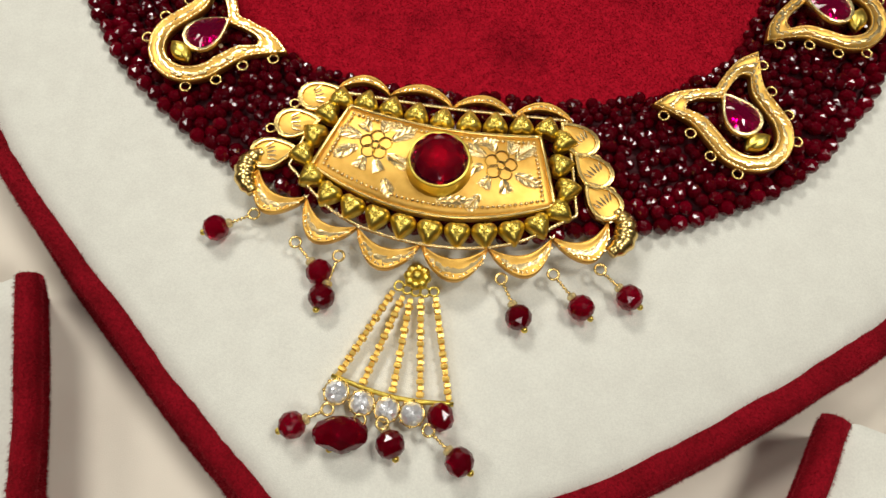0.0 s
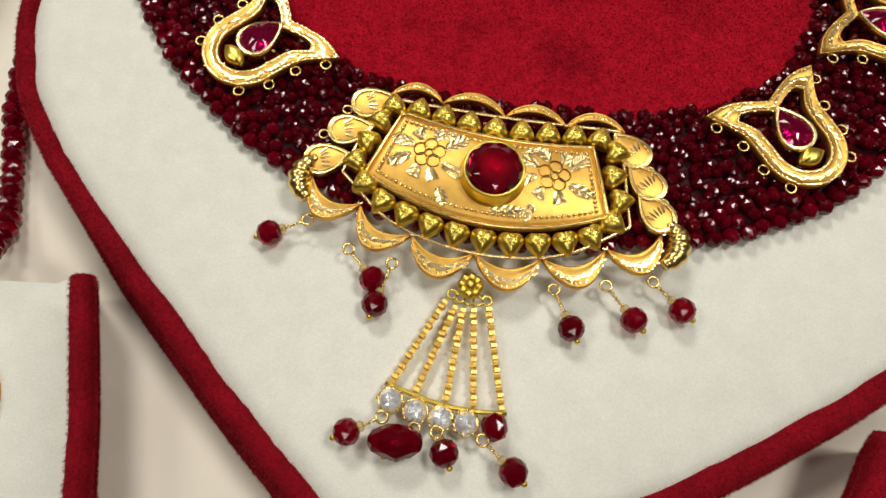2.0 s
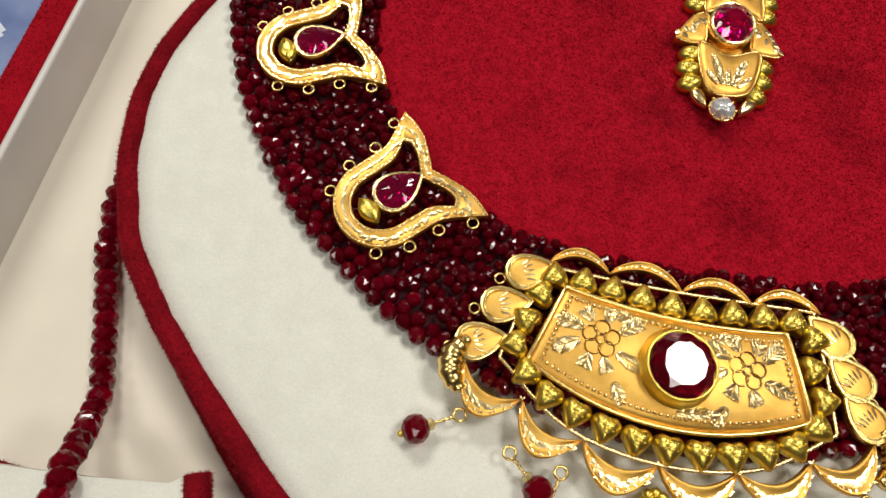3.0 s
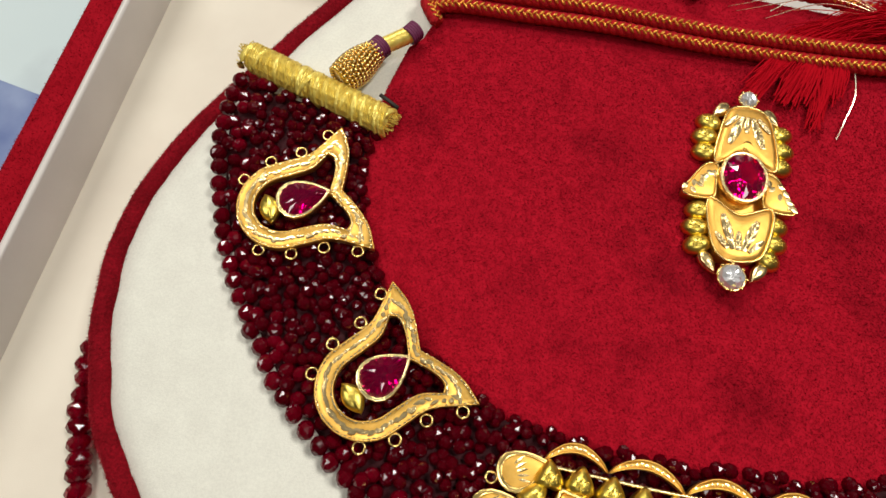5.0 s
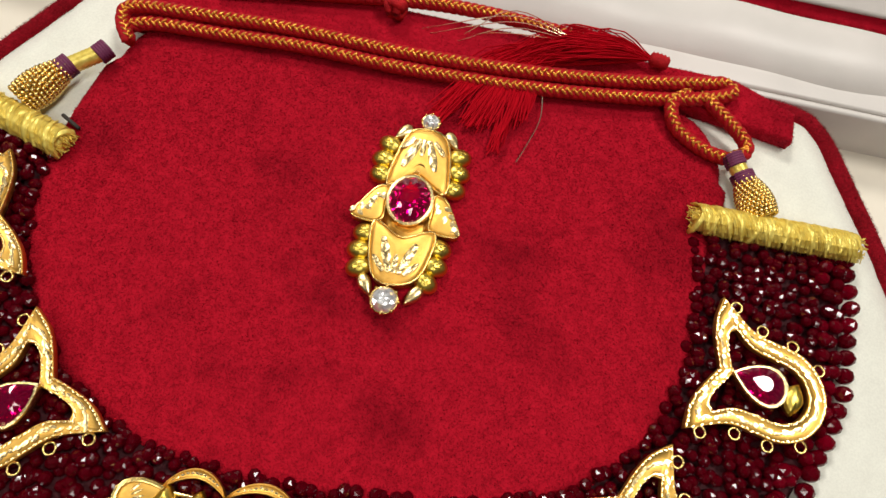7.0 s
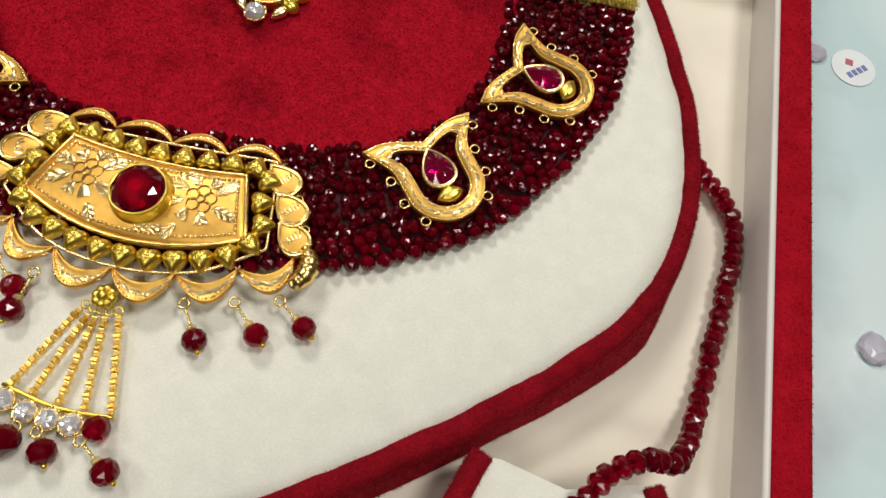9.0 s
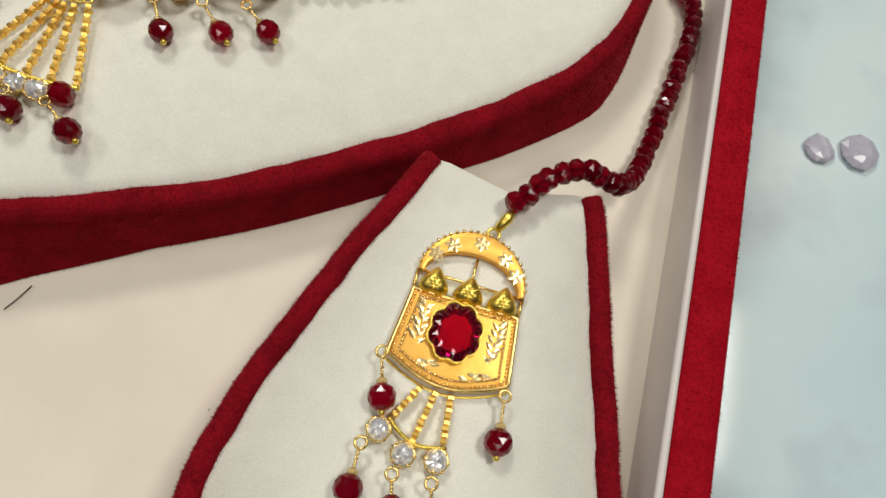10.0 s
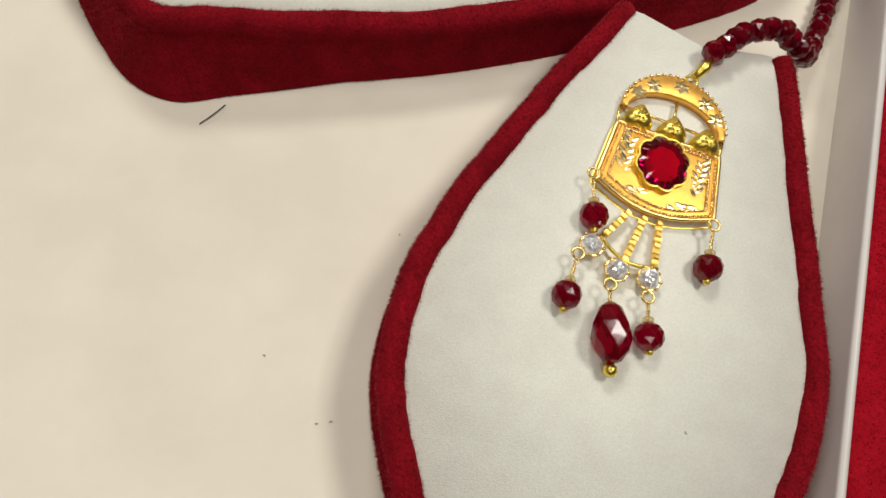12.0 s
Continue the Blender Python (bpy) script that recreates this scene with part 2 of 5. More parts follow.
def torus(bm, x, y, z, big, small, n=14, k=6, m=None):
    pts = [Vector((big * math.cos(2 * math.pi * i / n), big * math.sin(2 * math.pi * i / n), 0)) for i in range(n)]
    pts = [(m @ p if m else p) + Vector((x, y, z)) for p in pts]
    return tube(bm, pts, small, k, closed=True)


def lathe(bm, profile, n=12, m=None, twist=0.0):
    """Rings round the z axis from (radius, height) pairs; twist turns every other ring by half a step for facets."""
    rings = []
    for j, (r, z) in enumerate(profile):
        off = twist * (j % 2)
        ring = [Vector((r * math.cos(2 * math.pi * (k + off) / n), r * math.sin(2 * math.pi * (k + off) / n), z)) for k in range(n)]
        rings.append([bm.verts.new(m @ v if m else v) for v in ring])
    for j in range(len(rings) - 1):
        a, b = rings[j], rings[j + 1]
        for k in range(n):
            q = (k + 1) % n
            if twist:
                if j % 2 == 0:
                    bm.faces.new((a[k], a[q], b[k]))
                    bm.faces.new((a[q], b[q], b[k]))
                else:
                    bm.faces.new((a[k], b[q], b[k]))
                    bm.faces.new((a[k], a[q], b[q]))
            else:
                bm.faces.new((a[k], a[q], b[q], b[k]))
    bm.faces.new(rings[0][::-1])
    bm.faces.new(rings[-1])
    return bm


def ball(bm, x, y, z, r, n=8, k=5, flat=1.0):
    prof = [(r * math.sin(math.pi * (j + 0.5) / k), -r * flat * math.cos(math.pi * (j + 0.5) / k)) for j in range(k)]
    return lathe(bm, prof, n, Matrix.Translation((x, y, z)))


def slab(bm, outline, z0, z1, bevel=0.0, dome=0.0):
    """A flat piece of that outline with its upper edge rounded off; dome raises its middle."""
    pts = [Vector(p) if len(p) == 3 else Vector((*p, 0)) for p in outline]
    area = sum(a.x * b.y - b.x * a.y for a, b in zip(pts, pts[1:] + pts[:1]))
    if area < 0:
        pts.reverse()
    c = sum(pts, Vector()) / len(pts)
    span = max((p - c).length for p in pts)
    levels = [(0, z0), (0, z1 - bevel)]
    if bevel:
        levels += [(bevel * 0.3, z1 - bevel * 0.3), (bevel, z1)]
    if dome:
        levels += [(span * g, z1 + dome * math.sqrt(1 - (1 - g) ** 2)) for g in (0.1, 0.2, 0.34, 0.5, 0.68, 0.86)]
    rings = []
    m = len(pts)
    for inset, z in levels:
        ring = []
        for i, p in enumerate(pts):
            if inset <= bevel * 1.01:
                e = (pts[(i + 1) % m] - pts[i - 1]).normalized()
                q = p + Vector((-e.y, e.x, 0)) * inset
            else:
                q = c + (p - c) * (1 - inset / span)
            ring.append(bm.verts.new((q.x, q.y, z)))
        rings.append(ring)
    for a, b in zip(rings, rings[1:]):
        for k in range(m):
            bm.faces.new((a[k], a[(k + 1) % m], b[(k + 1) % m], b[k]))
    top = bm.faces.new(rings[-1])
    bottom = bm.faces.new(rings[0][::-1])
    bmesh.ops.triangulate(bm, faces=[top, bottom])
    return bm


def band(bm, outer, inner, z0, z1, lip=0.25, rise=0.35):
    """A flat frame between two outlines with as many points each: a raised edge on both sides, a trough between."""
    m = len(outer)
    rows = []
    for o, i in zip(outer, inner):
        o, i = Vector((o[0], o[1], 0)), Vector((i[0], i[1], 0))
        w = max(1e-6, (i - o).length)
        f = min(0.3, lip / w)
        row = [(o, z0), (o, z1 + rise * 0.8), (o.lerp(i, f * 0.5), z1 + rise), (o.lerp(i, f), z1), (o.lerp(i, 0.5), z1 + rise * 0.55),
               (o.lerp(i, 1 - f), z1), (o.lerp(i, 1 - f * 0.5), z1 + rise), (i, z1 + rise * 0.8), (i, z0)]
        rows.append([bm.verts.new((p.x, p.y, z)) for p, z in row])
    for a, b in zip(rows, rows[1:] + rows[:1]):
        for k in range(len(a)):
            q = (k + 1) % len(a)
            bm.faces.new((a[k], b[k], b[q], a[q]))
    bmesh.ops.recalc_face_normals(bm, faces=bm.faces)
    return bm


def box(bm, x0, y0, z0, x1, y1, z1, bevel=0.0):
    vs = [bm.verts.new((x, y, z)) for z in (z0, z1) for y in (y0, y1) for x in (x0, x1)]
    fs = [bm.faces.new([vs[i] for i in q]) for q in ((0, 2, 3, 1), (4, 5, 7, 6), (0, 1, 5, 4), (2, 6, 7, 3), (1, 3, 7, 5), (0, 4, 6, 2))]
    if bevel:
        es = list({e for f in fs for e in f.edges})
        bmesh.ops.bevel(bm, geom=es, offset=bevel, segments=2, affect="EDGES", profile=0.6)
    return bm


def leaf_cut(bm, x, y, z, angle, length, width, rise=0.12):
    """A bright cut in the shape of a small leaf: two tilted facets with a ridge between."""
    rise *= 0.10 + 0.34 * ((x * 7.31 + y * 3.17) % 1.0)
    c, s = math.cos(angle), math.sin(angle)
    put = lambda u, v, h: bm.verts.new((x + u * c - v * s, y + u * s + v * c, z + h))
    a, b = put(0, 0, 0.02), put(length, 0, 0.02)
    r1, r2 = put(length * 0.3, 0, rise), put(length * 0.65, 0, rise)
    l1, l2 = put(length * 0.3, width / 2, 0.01), put(length * 0.65, width * 0.42, 0.01)
    k1, k2 = put(length * 0.3, -width / 2, 0.01), put(length * 0.65, -width * 0.42, 0.01)
    for f in ((a, r1, l1), (r1, r2, l2, l1), (r2, b, l2), (a, k1, r1), (k1, k2, r2, r1), (k2, b, r2)):
        bm.faces.new(f)


def gem(bm, outline, z, crown, depth, table=0.58):
    """A cut stone: table, crown facets and a pavilion below the girdle."""
    pts = [Vector((p[0], p[1], 0)) for p in outline]
    c = sum(pts, Vector()) / len(pts)
    m = len(pts)
    girdle = [bm.verts.new((p.x, p.y, z)) for p in pts]
    mid = []
    for i in range(m):
        q = c + ((pts[i] + pts[(i + 1) % m]) / 2 - c) * ((1 + table) / 2 + 0.06)
        mid.append(bm.verts.new((q.x, q.y, z + crown * 0.62)))
    tab = [bm.verts.new((c.x + (p.x - c.x) * table, c.y + (p.y - c.y) * table, z + crown)) for p in pts]
    low = [bm.verts.new((c.x + (p.x - c.x) * 0.5, c.y + (p.y - c.y) * 0.5, z - depth * 0.55)) for p in pts]
    tip = bm.verts.new((c.x, c.y, z - depth))
    for i in range(m):
        q = (i + 1) % m
        bm.faces.new((girdle[i], girdle[q], mid[i]))
        bm.faces.new((girdle[q], mid[q], tab[q]))
        bm.faces.new((girdle[q], tab[q], mid[i]))
        bm.faces.new((mid[i], tab[q], tab[i]))
        bm.faces.new((girdle[q], girdle[i], low[i], low[q]))
        bm.faces.new((low[q], low[i], tip))
    bm.faces.new(tab)
    bmesh.ops.recalc_face_normals(bm, faces=bm.faces)
    return bm


def ellipse(cx, cy, a, b, n=16, turn=0.0):
    return [(cx + a * math.cos(2 * math.pi * (k + turn) / n), cy + b * math.sin(2 * math.pi * (k + turn) / n)) for k in range(n)]


def facet_bead(r, h, n=9):
    """A faceted rondelle round the z axis."""
    bm = B()
    return lathe(bm, [(r * 0.40, -h / 2), (r * 0.78, -h * 0.36), (r * 0.97, -h * 0.13), (r * 0.97, h * 0.13), (r * 0.78, h * 0.36), (r * 0.40, h / 2)], n, None, 0.5)


def along(p, d, z=0.0, spin=0.0):
    """A pose at p whose z axis points along d."""
    q = Vector(d).to_track_quat("Z", "Y").to_matrix().to_4x4()
    return Matrix.Translation((p[0], p[1], z if len(p) < 3 else p[2])) @ q @ pose(0, 0, 0, 0, 0, spin)


def fuzz(name, source, mat, parent, per_mm2, length, seed, comb=0.8, low=-1e9, width=0.075):
    """Short combed fibres that stand all over a velvet mesh, above the height low (millimetres)."""
    me = source.data
    me.calc_loop_triangles()
    co = np.empty(len(me.vertices) * 3)
    me.vertices.foreach_get("co", co)
    co = co.reshape(-1, 3) / MM
    tri = np.empty(len(me.loop_triangles) * 3, dtype=np.int32)
    me.loop_triangles.foreach_get("vertices", tri)
    tri = tri.reshape(-1, 3)
    tri = tri[co[tri][:, :, 2].max(axis=1) > low]
    p0, p1, p2 = co[tri[:, 0]], co[tri[:, 1]], co[tri[:, 2]]
    cr = np.cross(p1 - p0, p2 - p0)
    area = np.linalg.norm(cr, axis=1) / 2
    rng = np.random.default_rng(seed)
    count = int(area.sum() * per_mm2)
    pick = rng.choice(len(tri), count, p=area / area.sum())
    u, v = rng.random(count), rng.random(count)
    flip = u + v > 1
    u[flip], v[flip] = 1 - u[flip], 1 - v[flip]
    q = p0[pick] + (p1 - p0)[pick] * u[:, None] + (p2 - p0)[pick] * v[:, None]
    n = cr[pick] / (2 * area[pick][:, None] + 1e-12)
    keep = q[:, 2] > low
    q, n = q[keep], n[keep]
    count = len(q)
    # the nap lies over in patches, as a hand brushed it
    ang = -1.5 + 0.8 * np.sin(q[:, 0] * 0.11 + 1.7 * np.sin(q[:, 1] * 0.09)) + 0.9 * np.sin(q[:, 1] * 0.23 + q[:, 0] * 0.17) + rng.normal(0, 0.7, count)
    lay = np.stack([np.cos(ang), np.sin(ang), np.zeros(count)], 1) * (comb * rng.uniform(0.4, 1.3, count))[:, None]
    d = n + lay + rng.normal(0, 0.18, (count, 3))
    d /= np.linalg.norm(d, axis=1)[:, None]
    side = np.cross(d, rng.normal(0, 1, (count, 3)))
    side /= np.linalg.norm(side, axis=1)[:, None] + 1e-9
    tip = q + d * (length * rng.uniform(0.5, 1.15, count))[:, None]
    vs = np.stack([q - side * width - n * 0.05, q + side * width - n * 0.05, tip], 1).reshape(-1, 3) * MM
    out = bpy.data.meshes.new(name)
    out.from_pydata(vs.tolist(), [], np.arange(count * 3).reshape(-1, 3).tolist())
    out.materials.append(mat)
    return part(name, out, mat, parent, "", False)


# ---------------------------------------------------------------- room and counter
def structure(name, bm, mat, label, category, smooth=False):
    ob = new(name, mesh_of(name, bm, mat, smooth))
    return tagged(ob, label, category, kind="structure")


# unseen room shell, added for reflections; its dark surfaces hold down bounced light
structure("floor", box(B(), -2600, -2600, -960, 2600, 2600, -900), TILE, "unseen dark tiled floor added to close the room", "floor")
structure("ceiling", box(B(), -2600, -2600, 1850, 2600, 2600, 1910), CEILING, "unseen grey ceiling added to close the room", "ceiling")
structure("wall_north", box(B(), -2600, 2600, -900, 2600, 2680, 1850), PLASTER, "unseen dark wall added to close the room", "wall")
structure("wall_south", box(B(), -2600, -2680, -900, 2600, -2600, 1850), PLASTER, "unseen dark wall added to close the room", "wall")
structure("wall_east", box(B(), 2600, -2600, -900, 2680, 2600, 1850), PLASTER, "unseen dark wall added to close the room", "wall")
structure("wall_west", box(B(), -2680, -2600, -900, -2600, 2600, 1850), PLASTER, "unseen dark wall added to close the room", "wall")
counter = thing("shop_counter", "shop counter with a pale polished marble top", "counter", kind="structure")
part("counter_top", box(B(), -800, -480, -25, 900, 520, 0, 3), MARBLE, counter, "pale blue-white polished marble top", False)
part("counter_body", box(B(), -760, -440, -900, 860, 480, -25.5), CABINET, counter, "dark wooden counter body", False)

card = thing("printed_card", "blue printed card with a pale outlined emblem", "card", -176, 38, 0, 8)
part("sheet", slab(B(), [(-38, -24), (36, -24), (36, 18.6), (-38, 40.6)], 0.2, 1.0, 0.2), BLUE, card, "", False)
bm = B()
for a, b in (((-12, 4), (6, 22)), ((6, 22), (24, 4)), ((24, 4), (6, -14)), ((6, -14), (-12, 4))):
    tube(bm, [(*a, 1.05), (*b, 1.05)], 1.1, 4, flat=0.1)
part("emblem", bm, PALE, card, "pale emblem outline", False)

sticker = thing("round_sticker", "round white paper sticker with blurred blue print", "sticker", 165, 96, 0, 40)
part("disc", slab(B(), ellipse(0, 0, 6.6, 6.6, 32), 0.1, 0.35, 0.05), WHITE_PAPER, sticker, "", False)
part("mark", slab(B(), [(-1.6, 2.0), (0, 0.4), (1.6, 2.0), (0, 3.6)], 0.36, 0.42), INK_RED, sticker, "small red diamond mark", False)
for k in range(4):
    part("print_bar", box(B(), -3.6 + 1.9 * k, -2.6, 0.36, -2.2 + 1.9 * k, -0.6, 0.42), INK_BLUE, sticker, "", False)
for x, y, r, sd in ((153.5, 98, 3.4, 1), (167.5, 9.5, 4.2, 2), (178, 12, 5.2, 3)):
    pebble = thing("crystal_pebble", "small pale lilac crystal lying on the counter", "crystal", x, y, 0, 30 * sd, "lilac crystals")
    bm = lathe(B(), [(r * 0.5, 0.05), (r * 0.92, r * 0.2), (r, r * 0.45), (r * 0.75, r * 0.8), (r * 0.4, r * 0.95)], 9, None, 0.5)
    for v in bm.verts:
        v.co *= 1 + 0.16 * noise.noise(v.co * 0.5 + Vector((sd * 7, 0, 0)))
        v.co.z = max(0.05, v.co.z * 0.5)
    part("stone", bm, LILAC, pebble, "", False)

# ---------------------------------------------------------------- jewellery box
X0, X1, Y0, Y1, ZF, ZW = -118.2, 128.5, -172.0, 104.5, 12.0, 24.0
case = thing("jewellery_box", "open red velvet jewellery box with cream suede lining", "jewellery box")


def sweep(bm, line, profile, closed=True, flare=None, sink=None):
    """A moulding along an outline (inside on the left): profile of (inset, height) pairs; flare moves the lowest points outwards, sink lowers and widens it."""
    pts = [Vector(p) for p in line]
    m, rows = len(pts), []
    for i, p in enumerate(pts):
        d = (pts[(i + 1) % m] - pts[i - 1]) if closed else pts[min(i + 1, m - 1)] - pts[max(0, i - 1)]
        d = Vector((d.x, d.y, 0)).normalized()
        inward = Vector((-d.y, d.x, 0))
        wob = 0.42 * noise.noise(p * 0.09) + 0.2 * noise.noise(p * 0.4)
        row = []
        for k, (inset, z) in enumerate(profile):
            low = sink(p) if sink and k else 0
            off = inset * (1 + 0.14 * low * (inset > 0)) - (flare(p) if flare and k == 0 else 0) + (wob if k else 0)
            row.append(bm.verts.new((p.x + inward.x * off, p.y + inward.y * off, z - low + wob * 0.6 * (k > 0))))
        rows.append(row)
    for a, b in zip(rows, rows[1:] + (rows[:1] if closed else [])):
        for k in range(len(profile) - 1):
            bm.faces.new((a[k], b[k], b[k + 1], a[k + 1]))
    if not closed:
        bm.faces.new(rows[0])
        bm.faces.new(rows[-1][::-1])
    bmesh.ops.recalc_face_normals(bm, faces=bm.faces)
    return bm


bm = B()
N = 60
grid = [[bm.verts.new((X0 + (X1 - X0) * i / N, Y0 + (Y1 - Y0) * j / N, ZF + 0.35 * noise.noise(Vector((i * 0.13, j * 0.13, 3))))) for i in range(N + 1)] for j in range(N + 1)]
for j in range(N):
    for i in range(N):
        bm.faces.new((grid[j][i], grid[j][i + 1], grid[j + 1][i + 1], grid[j + 1][i]))
part("floor_lining", bm, FLOOR_CREAM, case, "cream suede floor lining")
part("base", box(B(), X0 - 9, Y0 - 9, 0.3, X1 + 9, Y1 + 9, ZF - 1.2, 1), RIM_VELVET, case, "red velvet box base", False)
# inner lining walls: soft padded boards that lean a little
for name, x0, y0, x1, y1 in (("side_lining", X0 - 1.6, Y0, X0, Y1), ("side_lining", X1, Y0, X1 + 1.6, Y1), ("end_lining", X0, Y1, X1, Y1 + 1.6), ("end_lining", X0, Y0 - 1.6, X1, Y0)):
    part(name, box(B(), x0, y0, ZF - 1, x1, y1, ZW + 0.4, 0.7), LINING, case, "off-white satin wall lining")
for name, x0, y0, x1, y1 in (("side_wall", X0 - 8.9, Y0 - 9, X0 - 1.7, Y1 + 9), ("side_wall", X1 + 1.7, Y0 - 9, X1 + 10, Y1 + 9), ("end_wall", X0 - 1.6, Y1 + 1.7, X1 + 1.6, Y1 + 9), ("end_wall", X0 - 1.6, Y0 - 9, X1 + 1.6, Y0 - 1.7)):
    bm = box(B(), x0, y0, 0.2, x1, y1, ZW, 1.3)
    wall = part(name, bm, WALL_VELVET, case, "red velvet box wall", True)
    fuzz("wall_nap", wall, WALL_VELVET, wall, 5, 0.5, 5, 0.6, ZW - 1.6)
# the lid stands open behind
hinge = Matrix.Translation((0, Y1 + 29.5, ZW - 6)) @ pose(0, 0, 0, -58, 0, 0)
bm = box(B(), X0 - 9, 2, 0, X1 + 9, 8, 190, 2)
bm.transform(hinge)
lid = part("lid", bm, VELVET, case, "red velvet lid standing open")
bm = box(B(), X0 + 1, 0, 4, X1 - 1, 2.2, 184, 0.8)
bm.transform(hinge)
part("lid_lining", bm, LINING, lid, "off-white satin lid lining")
bm = box(B(), X0 - 4, Y1 + 1.8, ZW - 1, X1 + 4, Y1 + 11, ZW + 0.8, 0.6)
part("hinge_strip", bm, LINING, case, "off-white satin hinge strip")
roll = [(X0 - 6 + (X1 - X0 + 12) * k / 60, Y1 + 16.0 - 1.5 * k / 60 + 0.4 * math.sin(k * 0.6), ZW - 4.5 + 0.3 * math.sin(k * 0.9)) for k in range(61)]
part("hinge_roll", tube(B(), roll, [10.6 + 0.25 * math.sin(k * 0.43) for k in range(61)], 24, flat=0.85), LINING, case, "padded off-white satin roll along the hinge")

# ---------------------------------------------------------------- necklace panel
ZP = 27.0
EDGE = [(0, -77.5), (10, -73.6), (26, -66.5), (42.5, -58), (59, -47), (77, -33.2), (91, -21), (104.5, -5.3), (110.8, 12), (112.3, 28), (110, 47), (103.5, 67), (96, 85), (88.5, 99.5), (80, 103.4),
        (60, 103.8), (20, 103.8), (-30, 103.8), (-58, 103.5), (-69, 99), (-76, 88), (-84, 73), (-91.5, 58), (-97.5, 43), (-100, 28), (-98.2, 13), (-92.6, -2), (-84.8, -13), (-73.6, -24), (-57.9, -37), (-44.2, -48), (-31.5, -58), (-19.8, -66.4), (-10, -73.2)]
edge = spline(EDGE, 8, True)
panel = thing("display_board", "cream flocked display board with crimson velvet rim", "display board", 0, 0, 0)
out_flare = lambda p: 0.6 + (3.6 - 1.6 * min(1, max(0, (p.x - 5) / 35))) * min(1, max(0, (-p.y - 5) / 30)) + 3.2 * max(0, 1 - abs(p.x - 3) / 26) * (p.y < 0) + (3.6 * max(0, 1 - abs(p.y + 6) / 26) if p.x > 0 else 0)
bm = B()
inner_edge = []
m = len(edge)
for i, p in enumerate(edge):
    d = (edge[(i + 1) % m] - edge[i - 1]).normalized()
    inner_edge.append(p + Vector((-d.y, d.x, 0)) * 2.6)
ZE = ZP - 2.4
cb = Vector((4, 18, 0))


def sag(p):
    """How far the board's edge hangs down, in millimetres: most at the lower right corner."""
    a = math.degrees(math.atan2(p.y - cb.y, p.x - cb.x))
    return 2.6 * max(0.0, 1 - (abs(a + 46) / 42) ** 2)


rings = [[bm.verts.new((p.x, p.y, ZF + 2)) for p in inner_edge]]
for f, z in ((1.0, ZE), (0.95, ZE + 1.1), (0.88, ZP - 0.6), (0.8, ZP - 0.1), (0.7, ZP), (0.4, ZP), (0.15, ZP)):
    rings.append([bm.verts.new((*(cb + (p - cb) * f).xy, z - sag(p) * max(0, (f - 0.62) / 0.38) ** 1.5)) for p in inner_edge])
for a, b in zip(rings, rings[1:]):
    for k in range(m):
        bm.faces.new((a[k], a[(k + 1) % m], b[(k + 1) % m], b[k]))
bm.faces.new(rings[-1])
part("board_top", bm, CREAM, panel, "cream flocked top")
bm = sweep(B(), edge, [(0, ZF + 0.2), (-0.45, ZE - 1.9), (-0.5, ZE - 0.6), (-0.2, ZE + 0.3), (0.5, ZE + 1.0), (1.5, ZE + 1.35), (2.5, ZE + 1.2), (3.2, ZE + 0.7), (3.6, ZE + 0.1), (3.7, ZE - 0.6)], True, out_flare, sag)
rim = part("rim", bm, RIM_VELVET, panel, "crimson velvet rim")
fuzz("rim_nap", rim, RIM_VELVET, rim, 9, 0.6, 11, 0.5, width=0.055)

BIB = [(-52, 86), (-56.5, 70), (-57.8, 53), (-55.6, 41.5), (-52, 33.5), (-46, 25), (-38.8, 18), (-29, 12.8), (-18, 10), (-5, 8.8), (8, 9.4), (25, 11.6), (36, 14.5), (47, 20), (55, 28), (60, 38), (62, 49), (63, 63), (65.5, 76), (65, 85), (58, 93), (40, 95), (0, 91), (-40, 88)]
bib_edge = spline(BIB, 6, True)
bib_edge = [p + Vector((d.y, -d.x, 0)).normalized() * (1.7 if p.y < 78 else 0) for p, d in ((bib_edge[k], bib_edge[(k + 1) % len(bib_edge)] - bib_edge[k - 1]) for k in range(len(bib_edge)))]
bm = B()
c = Vector((4, 52, 0))
rings = []
for f, dz in ((1.0, -0.4), (1.0, 0.9), (0.985, 1.5), (0.955, 1.9), (0.86, 2.0), (0.74, 2.0), (0.6, 2.0), (0.45, 2.0), (0.3, 2.0), (0.15, 2.0)):
    rings.append([bm.verts.new((*(c + (p - c) * f).xy, ZP + dz + (0.28 * noise.noise((c + (p - c) * f) * 0.085) if dz >= 1.9 else 0))) for p in bib_edge])
for a, b in zip(rings, rings[1:]):
    for k in range(len(a)):
        bm.faces.new((a[k], a[(k + 1) % len(a)], b[(k + 1) % len(a)], b[k]))
mid = bm.verts.new((c.x, c.y, ZP + 2.0))
for k in range(len(bib_edge)):
    bm.faces.new((rings[-1][k], rings[-1][(k + 1) % len(bib_edge)], mid))
bib = part("neck_piece", bm, VELVET, panel, "padded red velvet neck piece")
fuzz("neck_nap", bib, VELVET, bib, 14, 0.42, 13, 1.7, width=0.12)
bm = B()
